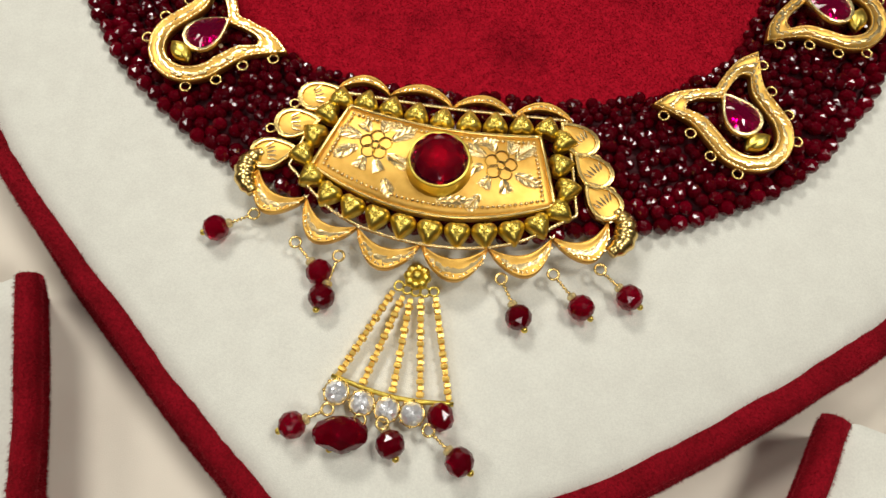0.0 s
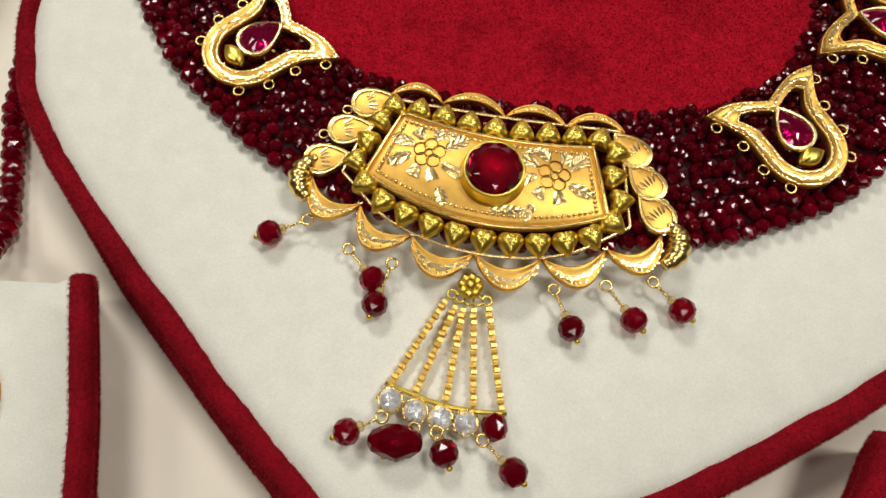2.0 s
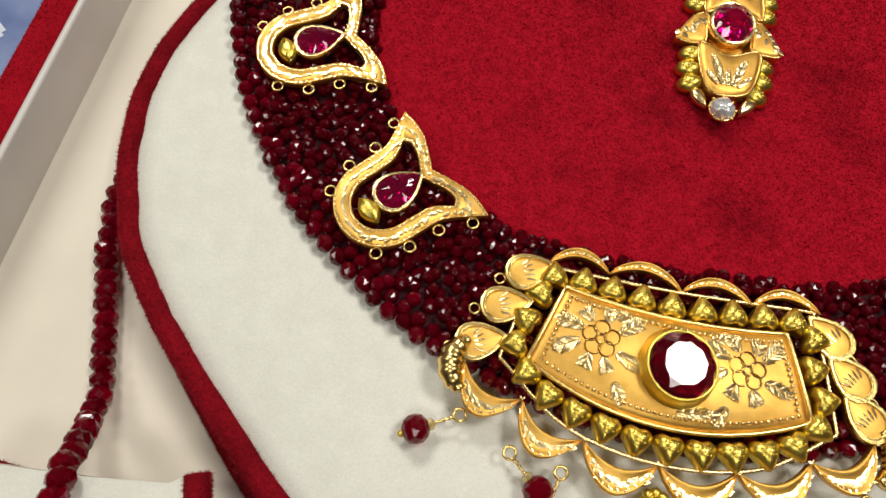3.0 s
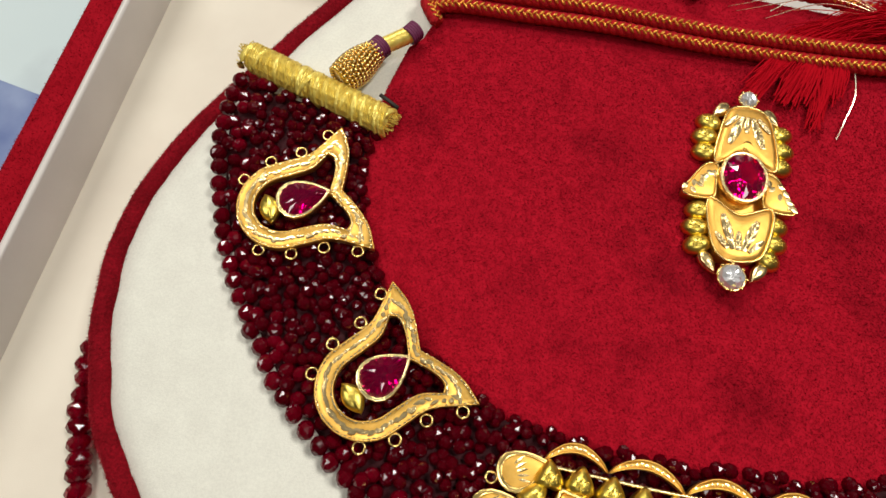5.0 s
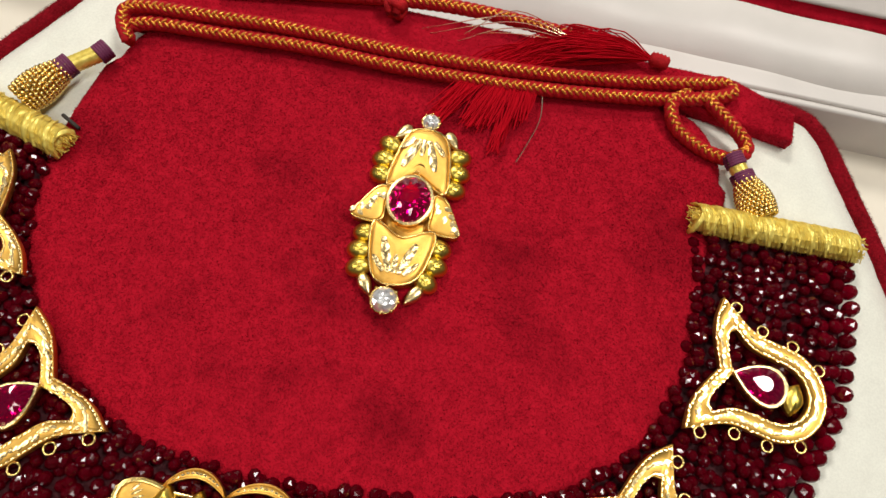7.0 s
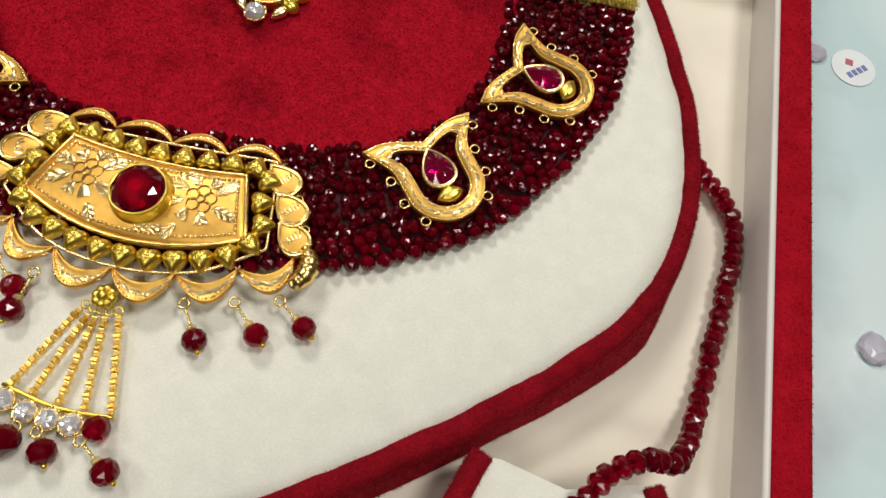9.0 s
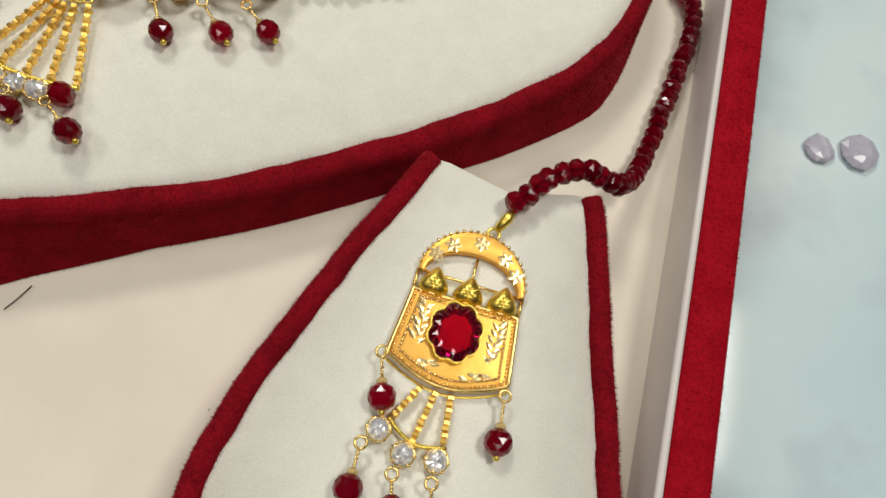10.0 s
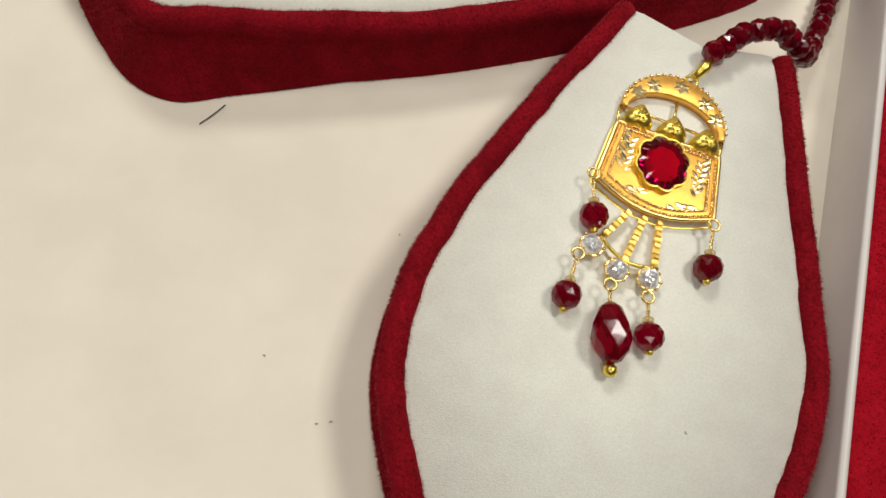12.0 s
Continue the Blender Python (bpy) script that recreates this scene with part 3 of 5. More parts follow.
slab(bm, spline([(-57.5, 89.5), (-54, 86), (-30, 88.5), (0, 91), (40, 94.6), (63, 93.4)], 5) + [Vector((72, 92.2, 0)), Vector((79.4, 91, 0)), Vector((79.8, 97.8, 0)), Vector((67.2, 102.8, 0)), Vector((20, 103, 0)), Vector((-30, 103, 0)), Vector((-54, 101.5, 0)), Vector((-58, 96, 0))], ZP - 0.2, ZP + 3.0, 0.8)
neck_bar = part("neck_bar", bm, VELVET, panel, "red velvet bar across the neck")
fuzz("neck_nap", neck_bar, VELVET, neck_bar, 9, 0.5, 14, 1.0)

# ---------------------------------------------------------------- earring pads
PAD = [(75.3, -38.4), (67.5, -58.2), (60.4, -79.6), (56.2, -96.5), (55.8, -108), (57.6, -119.5), (65, -133), (75, -145), (89, -153), (103, -147), (115.6, -131.8), (121.6, -115.5), (123.8, -99), (120.4, -81), (114.8, -58), (110.8, -41), (109.2, -37.0)]


def earring_pad(flip):
    fx = (lambda x: 12.3 - x) if flip else (lambda x: x)
    pad = thing("earring_pad", "cream flocked earring pad with a crimson velvet rim", "display pad", group="earring pads")
    side = spline(PAD if not flip else PAD[:-2] + [(110.5, -43.5)], 8)
    line = [Vector((fx(p.x), p.y, 0)) for p in side]
    top = [(104.5, -44.0), (92.2, -42.8), (80.0, -41.0)] if flip else [(104.5, -38.0), (92.2, -41.6), (80.0, -39.2)]
    inn = []
    for i, p in enumerate(side):
        d = (side[min(i + 1, len(side) - 1)] - side[max(i - 1, 0)]).normalized()
        inn.append((fx(p.x - d.y * 2.4), p.y + d.x * 2.4))
    bm = slab(B(), inn + [(fx(x), y) for x, y in top], 19.5, 26.3)
    part("pad_top", bm, CREAM, pad, "cream flocked top")
    if flip:
        line.reverse()
    wide = 3.4 if flip else 3.8
    bm = sweep(B(), line, [(0, ZF - 0.5), (-0.4, 24.4), (-0.4, 25.8), (0.0, 26.8), (0.7, 27.4), (1.6, 27.7), (wide - 1.3, 27.5), (wide - 0.5, 27.0), (wide, 26.2), (wide, 20.0)], False, lambda p: 0.8 - 6.2 * min(1, max(0, (p.y + 108) / 36)))
    r = part("rim", bm, RIM_VELVET, pad, "crimson velvet rim")
    fuzz("rim_nap", r, RIM_VELVET, r, 9, 0.6, 21, 0.5, width=0.055)
    return pad


earring_pad(False)
earring_pad(True)

# ---------------------------------------------------------------- jewellery pieces
HEART = [(0, -2.5), (1.3, -1.2), (2.3, 0.4), (2.35, 1.5), (1.5, 2.25), (0.7, 2.2), (0, 1.95), (-0.7, 2.2), (-1.5, 2.25), (-2.35, 1.5), (-2.3, 0.4), (-1.3, -1.2)]


def heart_mesh(size=1.0):
    """A puffed heart with a small stippled flower on its crown."""
    bm = B()
    line = spline(HEART, 3, True)
    m = len(line)
    rings = []
    for f, z in ((1.0, -1.0), (1.0, 0.1), (0.97, 0.5), (0.88, 0.95), (0.74, 1.32), (0.56, 1.6), (0.36, 1.78), (0.16, 1.86)):
        ring = []
        for p in line:
            a = math.atan2(p.y - 0.5, p.x)
            k = (1 - f) ** 0.7
            w = f * math.hypot(p.x, p.y - 0.5) * (1 - k) + 2.1 * f * k
            ring.append(bm.verts.new((math.cos(a) * w * size, (math.sin(a) * w + 0.5) * size, z * size)))
        rings.append(ring)
    for a, b in zip(rings, rings[1:]):
        for k in range(m):
            q = (k + 1) % m
            bm.faces.new((a[q], a[k], b[k], b[q]))
    bm.faces.new(rings[-1][::-1])
    bmesh.ops.recalc_face_normals(bm, faces=bm.faces)
    for k in range(13):
        a = 2 * math.pi * k / 6 if k < 6 else 2 * math.pi * (k + 0.5) / 6
        r = 0.0 if k == 12 else 0.62 if k < 6 else 1.15
        ball(bm, r * math.cos(a) * size, (0.5 + r * math.sin(a)) * size, (1.82 - 0.16 * r * r) * size, (0.26 if k < 6 else 0.2) * size, 6, 4)
    return mesh_of("heart", bm, LEMON_GOLD)


def bead_drop(parent, ring, bead, z, r=2.35, long=False, seed=0):
    """A ring, a wound wire, a clear seed bead, a faceted red bead and a gold pin head."""
    rx, ry = ring
    bx, by = bead
    d = Vector((bx - rx, by - ry, 0))
    L = d.length
    d.normalize()
    holder = part("bead_drop", torus(B(), rx, ry, z + 1.2, 0.95, 0.24), BEAD_GOLD, parent, "red faceted bead hanging from a fine gold ring")
    bm = B()
    start = Vector((rx, ry, z + 1.0)) + d * 0.9
    end = Vector((bx, by, z + 0.4)) - d * (r * (1.45 if long else 0.8))
    pts = [start.lerp(end, k / 16) + Vector((0, 0, 1)).cross(d) * 0.16 * math.sin(k * 2.4) + Vector((0, 0, 0.16 * math.cos(k * 2.4))) for k in range(17)]
    tube(bm, pts, 0.25, 5)
    part("wire", bm, BEAD_GOLD, holder)
    sb = lathe(B(), [(0.35, -0.65), (0.85, -0.35), (0.95, 0), (0.85, 0.35), (0.35, 0.65)], 8)
    part("seed_bead", sb, CLEAR, holder, "clear amber seed bead", True, along((*(end - d * 0.55).xy, z + 0.5), d))
    if long:
        bm = lathe(B(), [(0.7, -4.6), (1.7, -3.9), (2.8, -1.2), (3.1, 0.9), (2.7, 2.8), (1.3, 4.4), (0.7, 4.6)], 8, None, 0.5)
        fb = part("bead", bm, DROP_BEAD, holder, "long faceted crimson bead", False, along((bx, by, z + 1.0), d))
        tail = r * 2.3
    else:
        fb = part("bead", facet_bead(r, r * 1.75, 10), DROP_BEAD, holder, "", False, along((bx, by, z + 0.3), d, spin=seed * 23))
        tail = r * 0.98
    pin = Vector((bx, by, z + 0.1)) + d * tail
    part("pin_head", ball(B(), *pin, 0.62 if not long else 1.15), LEMON_GOLD, holder)
    return holder


def box_chain(parent, a, b, z0, z1, name="chain"):
    """A run of square links, each turned a little against the next, with gaps between."""
    bm = B()
    p, q = Vector((*a, z0)), Vector((*b, z1))
    n = max(3, round((q - p).length / 1.02))
    d = (q - p).normalized()
    for k in range(n):
        c = p.lerp(q, (k + 0.5) / n)
        m = along(c, d, spin=45 + (10 if k % 2 else -8) + 6 * math.sin(k * 1.7))
        w = 0.80 if k % 2 else 0.64
        lathe(bm, [(w * 0.4, -0.52), (w * 0.84, -0.42), (w, -0.26), (w, 0.26), (w * 0.84, 0.42), (w * 0.4, 0.52)], 4, m)
    bmesh.ops.recalc_face_normals(bm, faces=bm.faces)
    return part(name, bm, CHAIN_GOLD, parent, "", False)


def claw_diamond(parent, x, y, z, r):
    """A round white stone in a gold claw cup."""
    cup = lathe(B(), [(r * 0.6, -0.9), (r * 0.95, 0.2), (r * 1.06, 0.75), (r * 0.98, 0.95), (r * 0.8, 0.6)], 16, Matrix.Translation((x, y, z)))
    for k in range(8):
        a = 2 * math.pi * k / 8
        ball(cup, x + r * math.cos(a), y + r * math.sin(a), z + 0.95, r * 0.16, 6, 4)
    holder = part("diamond_setting", cup, BEAD_GOLD, parent, "round white stone in a gold claw setting")
    bm = B()
    rnd = random.Random(round(x * 7 + y * 3))
    rings = []
    for jj, (f, h) in enumerate(((0.95, 0.0), (0.8, 0.3), (0.56, 0.5), (0.3, 0.42), (0.12, 0.5))):
        rings.append([bm.verts.new((x + f * r * math.cos(2 * math.pi * (k + 0.5 * (jj % 2)) / 12), y + f * r * math.sin(2 * math.pi * (k + 0.5 * (jj % 2)) / 12), z + 0.85 + r * (h + rnd.uniform(-0.2, 0.2) * (jj > 0)))) for k in range(12)])
    for jj in range(4):
        a, b = rings[jj], rings[jj + 1]
        for k in range(12):
            q = (k + 1) % 12
            if jj % 2 == 0:
                bm.faces.new((a[k], a[q], b[k]))
                bm.faces.new((a[q], b[q], b[k]))
            else:
                bm.faces.new((a[k], b[q], b[k]))
                bm.faces.new((a[k], a[q], b[q]))
    bm.faces.new(rings[-1])
    part("stone", bm, DIAMOND, holder, "clear white brilliant stone", False)
    return holder


def crescent(a, b, depth, thick, n=14):
    """Outlines of a crescent hanging from a to b; positive depth bulges to the right of a-b."""
    a, b = Vector((*a, 0)), Vector((*b, 0))
    d = b - a
    nrm = Vector((d.y, -d.x, 0)).normalized()
    outer, inner = [], []
    for k in range(n + 1):
        t = k / n
        s = math.sin(math.pi * t) ** 0.72
        outer.append(a.lerp(b, t) + nrm * depth * s)
        inner.append(a.lerp(b, t * 0.94 + 0.03) + nrm * (depth - thick) * math.sin(math.pi * t) ** 0.9)
    return outer, inner


def crescent_piece(parent, a, b, depth, thick, z, cuts=True):
    outer, inner = crescent(a, b, depth, thick)
    bm = B()
    rows = []
    for o, i in zip(outer, inner):
        rows.append([bm.verts.new((p.x, p.y, h)) for p, h in ((o, z - 0.9), (o, z + 0.35), (o.lerp(i, 0.1), z + 0.5), (o.lerp(i, 0.2), z + 0.2), (o.lerp(i, 0.5), z + 0.05), (o.lerp(i, 0.8), z + 0.25), (o.lerp(i, 0.9), z + 0.5), (i, z + 0.35), (i, z - 0.9))])
    for p, q in zip(rows, rows[1:]):
        for k in range(9):
            bm.faces.new((p[k], q[k], q[(k + 1) % 9], p[(k + 1) % 9]))
    bm.faces.new(rows[0])
    bm.faces.new(rows[-1][::-1])
    bmesh.ops.recalc_face_normals(bm, faces=bm.faces)
    ob = part("crescent", bm, GOLD, parent, "hollow gold crescent with bright-cut marks")
    if cuts:
        bm = B()
        rnd = random.Random(round(a[0] * 10))
        for k in range(2, 13):
            p = outer[k].lerp(inner[k], 0.5)
            q = outer[k + 1].lerp(inner[k + 1], 0.5) if k < 14 else p
            ang = math.atan2(q.y - p.y, q.x - p.x) + rnd.uniform(-0.7, 0.7)
            leaf_cut(bm, p.x, p.y, z + 0.12, ang, thick * rnd.uniform(0.3, 0.55), thick * 0.28)
        for k in range(0, 15 if thick > 2 else 0):
            t = outer[k].lerp(inner[k], 0.12)
            leaf_cut(bm, t.x, t.y, z + 0.48, rnd.uniform(0, 3), 0.7, 0.3, 0.08)
        part("engraving", bm, CUT_GOLD, ob, "bright-cut marks", False)
    return ob


def teardrop(cx, cy, ang, length, width, n=18):
    """Point forward along ang."""
    out = []
    c, s = math.cos(ang), math.sin(ang)
    for k in range(n):
        t = 2 * math.pi * k / n
        u = math.cos(t)
        v = math.sin(t) * (math.sin(t / 2) ** 0.9)
        u, v = u * length / 2, v * width / 2 * 1.18
        out.append((cx + u * c - v * s, cy + u * s + v * c))
    return out


def tulip(parent, x, y, z, ang):
    """Open tulip outline with a pear-shaped ruby and four rings on each side; base at x, y, pointing along ang."""
    base = Matrix.Translation((x, y, z)) @ pose(0, 0, 0, 0, 0, ang)
    half_o = [(0, 0), (0.6, 2.9), (2.6, 5.9), (6, 7.9), (10.5, 8.2), (15, 8.6), (21.4, 12.3), (21.6, 8.2), (20.6, 4.4), (18.6, 0.0)]
    half_i = [(3.0, 0), (3.4, 1.8), (4.6, 3.6), (7.2, 5.0), (11, 5.2), (14.6, 5.6), (17.7, 7.6), (18.7, 6.4), (18.2, 3.8), (16.3, 0.0)]
    outer = spline(half_o[:7], 5)[:-1] + spline(half_o[6:], 5)
    inner = spline(half_i[:7], 5)[:-1] + spline(half_i[6:], 5)
    low_o = [Vector((p.x, -p.y, 0)) for p in outer[1:-1]][::-1]
    low_i = [Vector((p.x, -p.y, 0)) for p in inner[1:-1]][::-1]
    O, I = outer + low_o, inner + low_i
    bm = band(B(), O, I, -0.9, 0.2, 0.35, 0.4)
    body = part("tulip_motif", bm, GOLD, parent, "open gold tulip motif with a pear-shaped ruby", True, base)
    bm = B()
    rnd = random.Random(round(ang))
    for k in range(0, len(O)):
        p, q = O[k].lerp(I[k], 0.5), O[(k + 1) % len(O)].lerp(I[(k + 1) % len(O)], 0.5)
        a = math.atan2(q.y - p.y, q.x - p.x)
        leaf_cut(bm, p.x, p.y, 0.43, a + rnd.uniform(-0.45, 0.45), rnd.uniform(0.9, 1.8), rnd.uniform(0.45, 0.8), 0.13)
        for f in (0.08, 0.92):
            e = O[k].lerp(I[k], f)
            leaf_cut(bm, e.x, e.y, 0.53, a + rnd.uniform(-0.4, 0.4), 0.7, 0.3, 0.07)
    part("engraving", bm, CUT_GOLD, body, "bright-cut marks", False)
    # stone in its bezel, with a small gold cup beside it
    td = teardrop(11.9, 0, 0, 8.4, 6.6)
    tdo = teardrop(11.9, 0, 0, 9.6, 7.6)
    part("bezel", band(B(), [Vector((*p, 0)) for p in tdo], [Vector((*p, 0)) for p in td], -0.9, 1.2, 0.2, 0.25), CUT_GOLD, body, "milled gold bezel")
    stone = gem(B(), td, 1.3, 0.85, 1.9, 0.42)
    for v in stone.verts:
        v.co.z += (0.14 if 40 < ang < 90 else 0.055 if ang < 40 else 0.0) * ((v.co.x - 11.9) * math.sin(math.radians(ang)) + v.co.y * math.cos(math.radians(ang)))
    part("ruby", stone, PINK_RUBY, body, "pear-shaped pink ruby stone", False)
    bm = B()
    o, i = crescent((5.6, 2.9), (5.6, -2.9), 2.0, 3.4, 10)
    slab(bm, [(2 * 5.6 - p.x - 0.2, p.y) for p in o] + [(2 * 5.6 - p.x - 0.2, p.y) for p in i[::-1]], -0.6, 0.4, 0.15, 0.9)
    part("cup", bm, LEMON_GOLD, body, "polished gold cup under the stone")
    for u, v in ((2.4, 6.9), (7.6, 9.1), (13.2, 9.5), (18.6, 11.7)):
        for s in (-1, 1):
            part("link_ring", torus(B(), u, v * s, -0.2, 0.95, 0.22, 14, 6), BEAD_GOLD, body)
    return body


# ---------------------------------------------------------------- the necklace
necklace = thing("necklace", "broad garnet bead necklace with gold tulips and a gold centre pendant", "necklace")
ZB = ZP + 1.7
OUT = [(-87.5, 60.5), (-88.0, 52), (-85, 41.5), (-81.5, 33), (-77.5, 25.5), (-70.4, 15.5), (-62.7, 6.5), (-55, 0.2), (-46, -6.5), (-33.5, -13), (-17, -17.5), (2, -19), (18, -17.5), (31.7, -14), (42.7, -11.2), (56.7, -4.8), (68, 3.2), (76.4, 13.8), (82, 22.8), (86.2, 32.5), (89.5, 42), (91, 54), (90.7, 68.2)]
INN = [(-59.5, 57.0), (-60, 50), (-58.2, 41), (-55, 33), (-49, 24.0), (-41, 16.5), (-31, 11.0), (-19, 8.2), (-5, 7.0), (8, 7.5), (25, 9.8), (37, 12.6), (48.5, 18.2), (57, 26.5), (62, 37), (64, 49), (64.3, 60), (63.0, 67.8)]
curve_o = [p for p, _ in even(spline(OUT, 8), count=120)]
curve_i = [p for p, _ in even(spline(INN, 8), count=120)]
curve_i = [i + (i - o) * 0.045 for o, i in zip(curve_o, curve_i)]
curve_o = [o.lerp(i, 0.05 if o.x < -20 else 0.02) for o, i in zip(curve_o, curve_i)]
# dark sheet added under the beads, so that their gaps look shaded
bm = B()
rows = [[bm.verts.new((*o.lerp(i, f).xy, ZP + h)) for f, h in ((0.01, 0.05), (0.06, 0.9), (0.5, 1.2), (0.96, 0.9), (1.0, 0.05))] for o, i in zip(curve_o, curve_i)]
for a, b in zip(rows, rows[1:]):
    for k in range(4):
        bm.faces.new((a[k], a[k + 1], b[k + 1], b[k]))
part("gap_shade_sheet", bm, UNDER, necklace, "dark sheet added for the shade between the beads")
STRANDS = 14
bead_big = mesh_of("bead", facet_bead(1.66, 2.7, 8), BEAD, False)
bead_small = mesh_of("bead", facet_bead(1.42, 2.3, 8), BEAD, False)
rest = B()
rnd = random.Random(4)
for s in range(STRANDS):
    f = s / (STRANDS - 1)
    line = [o.lerp(i, f) for o, i in zip(curve_o, curve_i)]
    outer = s < 3
    for k, (p, d) in enumerate(even(line, step=3.15 if s == 0 else (2.75 if outer else 1.95))):
        side = Vector((-d.y, d.x, 0))
        q = p + side * rnd.uniform(-0.75, 0.75) * (0.4 if s == 0 else 1) + d * rnd.uniform(-0.6, 0.6) * (0.3 if s == 0 else 1) + (side * -0.55 if s == 0 else Vector())
        tilt = Vector((d.x, d.y, rnd.uniform(-0.6, 0.6))) + side * (0.9 if s == 0 else rnd.uniform(-1.0, 1.0))
        z = ZB + rnd.uniform(-0.4, 0.9) * (0.3 if s == 0 else 1) - (0.1 if s == 0 else 0) + (0.25 if 1 < s < STRANDS - 1 else 0)
        m = along((q.x, q.y, z), tilt.normalized(), spin=rnd.uniform(0, 360))
        if outer:
            part("bead", bead_big if s == 0 else bead_small, BEAD, necklace, "", False, m)
        else:
            r = 1.2 * rnd.uniform(0.82, 1.12)
            lathe(rest, [(r * 0.42, -r * 0.85), (r * 0.86, -r * 0.45), (r, 0), (r * 0.86, r * 0.45), (r * 0.42, r * 0.85)], 8, m, 0.5)
inner_beads = part("bead_weave", rest, BEAD, necklace, "inner rows of small faceted garnet beads", False)
inner_beads["kind"] = "stuff"

for x, y, a in ((-52.6, 2.7, 48.1), (-76.6, 32.0, 28.9), (63.3, 3.1, 128.8), (84.7, 37.8, 167.5)):
    tulip(necklace, x, y, ZP + 4.7, a)

# centre pendant, its own origin on the axis
PX = 2.8
ZC = ZP + 4.4
bm = B()
NU, NV = 36, 14
plate = []
for j in range(NV + 1):
    v = j / NV
    row = []
    for i in range(NU + 1):
        u = 2 * i / NU - 1
        top = Vector((u * 17.5, 0.9 - 1.6 * (1 - u * u)))
        bot = Vector((u * 21.6, -12.0 - 5.6 * (1 - u * u)))
        p = bot.lerp(top, v)
        w = 4 * v * (1 - v)
        row.append((p.x + PX, p.y, ZC + 1.0 + 1.3 * (1 - u * u) * w ** 0.6 + 0.35 * w))
    plate.append(row)
vs = [[bm.verts.new(q) for q in row] for row in plate]
for j in range(NV):
    for i in range(NU):
        bm.faces.new((vs[j][i], vs[j][i + 1], vs[j + 1][i + 1], vs[j + 1][i]))
rim_loop = [vs[0][i] for i in range(NU + 1)] + [vs[j][NU] for j in range(1, NV + 1)] + [vs[NV][i] for i in range(NU - 1, -1, -1)] + [vs[j][0] for j in range(NV - 1, 0, -1)]
low = [bm.verts.new((v.co.x, v.co.y, ZC - 1.0)) for v in rim_loop]
for k in range(len(rim_loop)):
    q = (k + 1) % len(rim_loop)
    bm.faces.new((rim_loop[q], rim_loop[k], low[k], low[q]))
rim_pts = [v.co.copy() for v in rim_loop]
pend = part("centre_pendant", bm, GOLD, necklace, "fan-shaped gold pendant plate with engraved flowers and a round ruby")


def on_plate(u, v):
    """A place on the pendant plate, u and v from 0 to 1, with its height."""
    i, j = min(NU - 1, int(u * NU)), min(NV - 1, int(v * NV))
    a, b = u * NU - i, v * NV - j
    P = [Vector(plate[j + y][i + x]) for y in (0, 1) for x in (0, 1)]
    return P[0].lerp(P[1], a).lerp(P[2].lerp(P[3], a), b)


bm = B()
tube(bm, [p + Vector((0, 0, 0.1)) for p in rim_pts], 0.42, 6, closed=True)
inset = [on_plate(0.04 + 0.92 * k / 42, 0.10) for k in range(43)] + [on_plate(0.96, 0.10 + 0.80 * k / 13) for k in range(1, 14)]
inset += [on_plate(0.96 - 0.92 * k / 36, 0.90) for k in range(1, 37)] + [on_plate(0.04, 0.90 - 0.80 * k / 13) for k in range(1, 13)]
part("plate_edge", bm, BEAD_GOLD, pend, "rounded gold edge wire")
bm = B()
for p in inset:
    ball(bm, p.x, p.y, p.z + 0.14, 0.40, 7, 5)
part("milgrain", bm, CUT_GOLD, pend, "row of tiny gold grains")
bm = B()
rnd = random.Random(7)


def plate_z(x, y):
    """Height of the pendant plate at a place."""
    v = 0.5
    for _ in range(4):
        u = max(-1, min(1, (x - PX) / (21.6 - 4.1 * v)))
        lo, hi = -12.0 - 5.6 * (1 - u * u), 0.9 - 1.6 * (1 - u * u)
        v = max(0, min(1, (y - lo) / (hi - lo)))
    w = 4 * v * (1 - v)
    return ZC + 1.0 + 1.3 * (1 - u * u) * w ** 0.6 + 0.35 * w


def engraved_leaf(x, y, a, length, wide=1.5):
    """A leaf of slanting bright strokes on both sides of a rib."""
    n = max(6, round(length / 0.36))
    for k in range(n):
        t = (k + 0.5) / n
        cx, cy = x + math.cos(a) * length * t, y + math.sin(a) * length * t
        size = wide * (0.25 + 0.75 * math.sin(math.pi * min(1, t * 0.85 + 0.15)))
        for sd in (-1, 1):
            leaf_cut(bm, cx, cy, plate_z(cx, cy) + 0.13, a + sd * 0.75, size * rnd.uniform(0.85, 1.1), 0.36, 0.26)


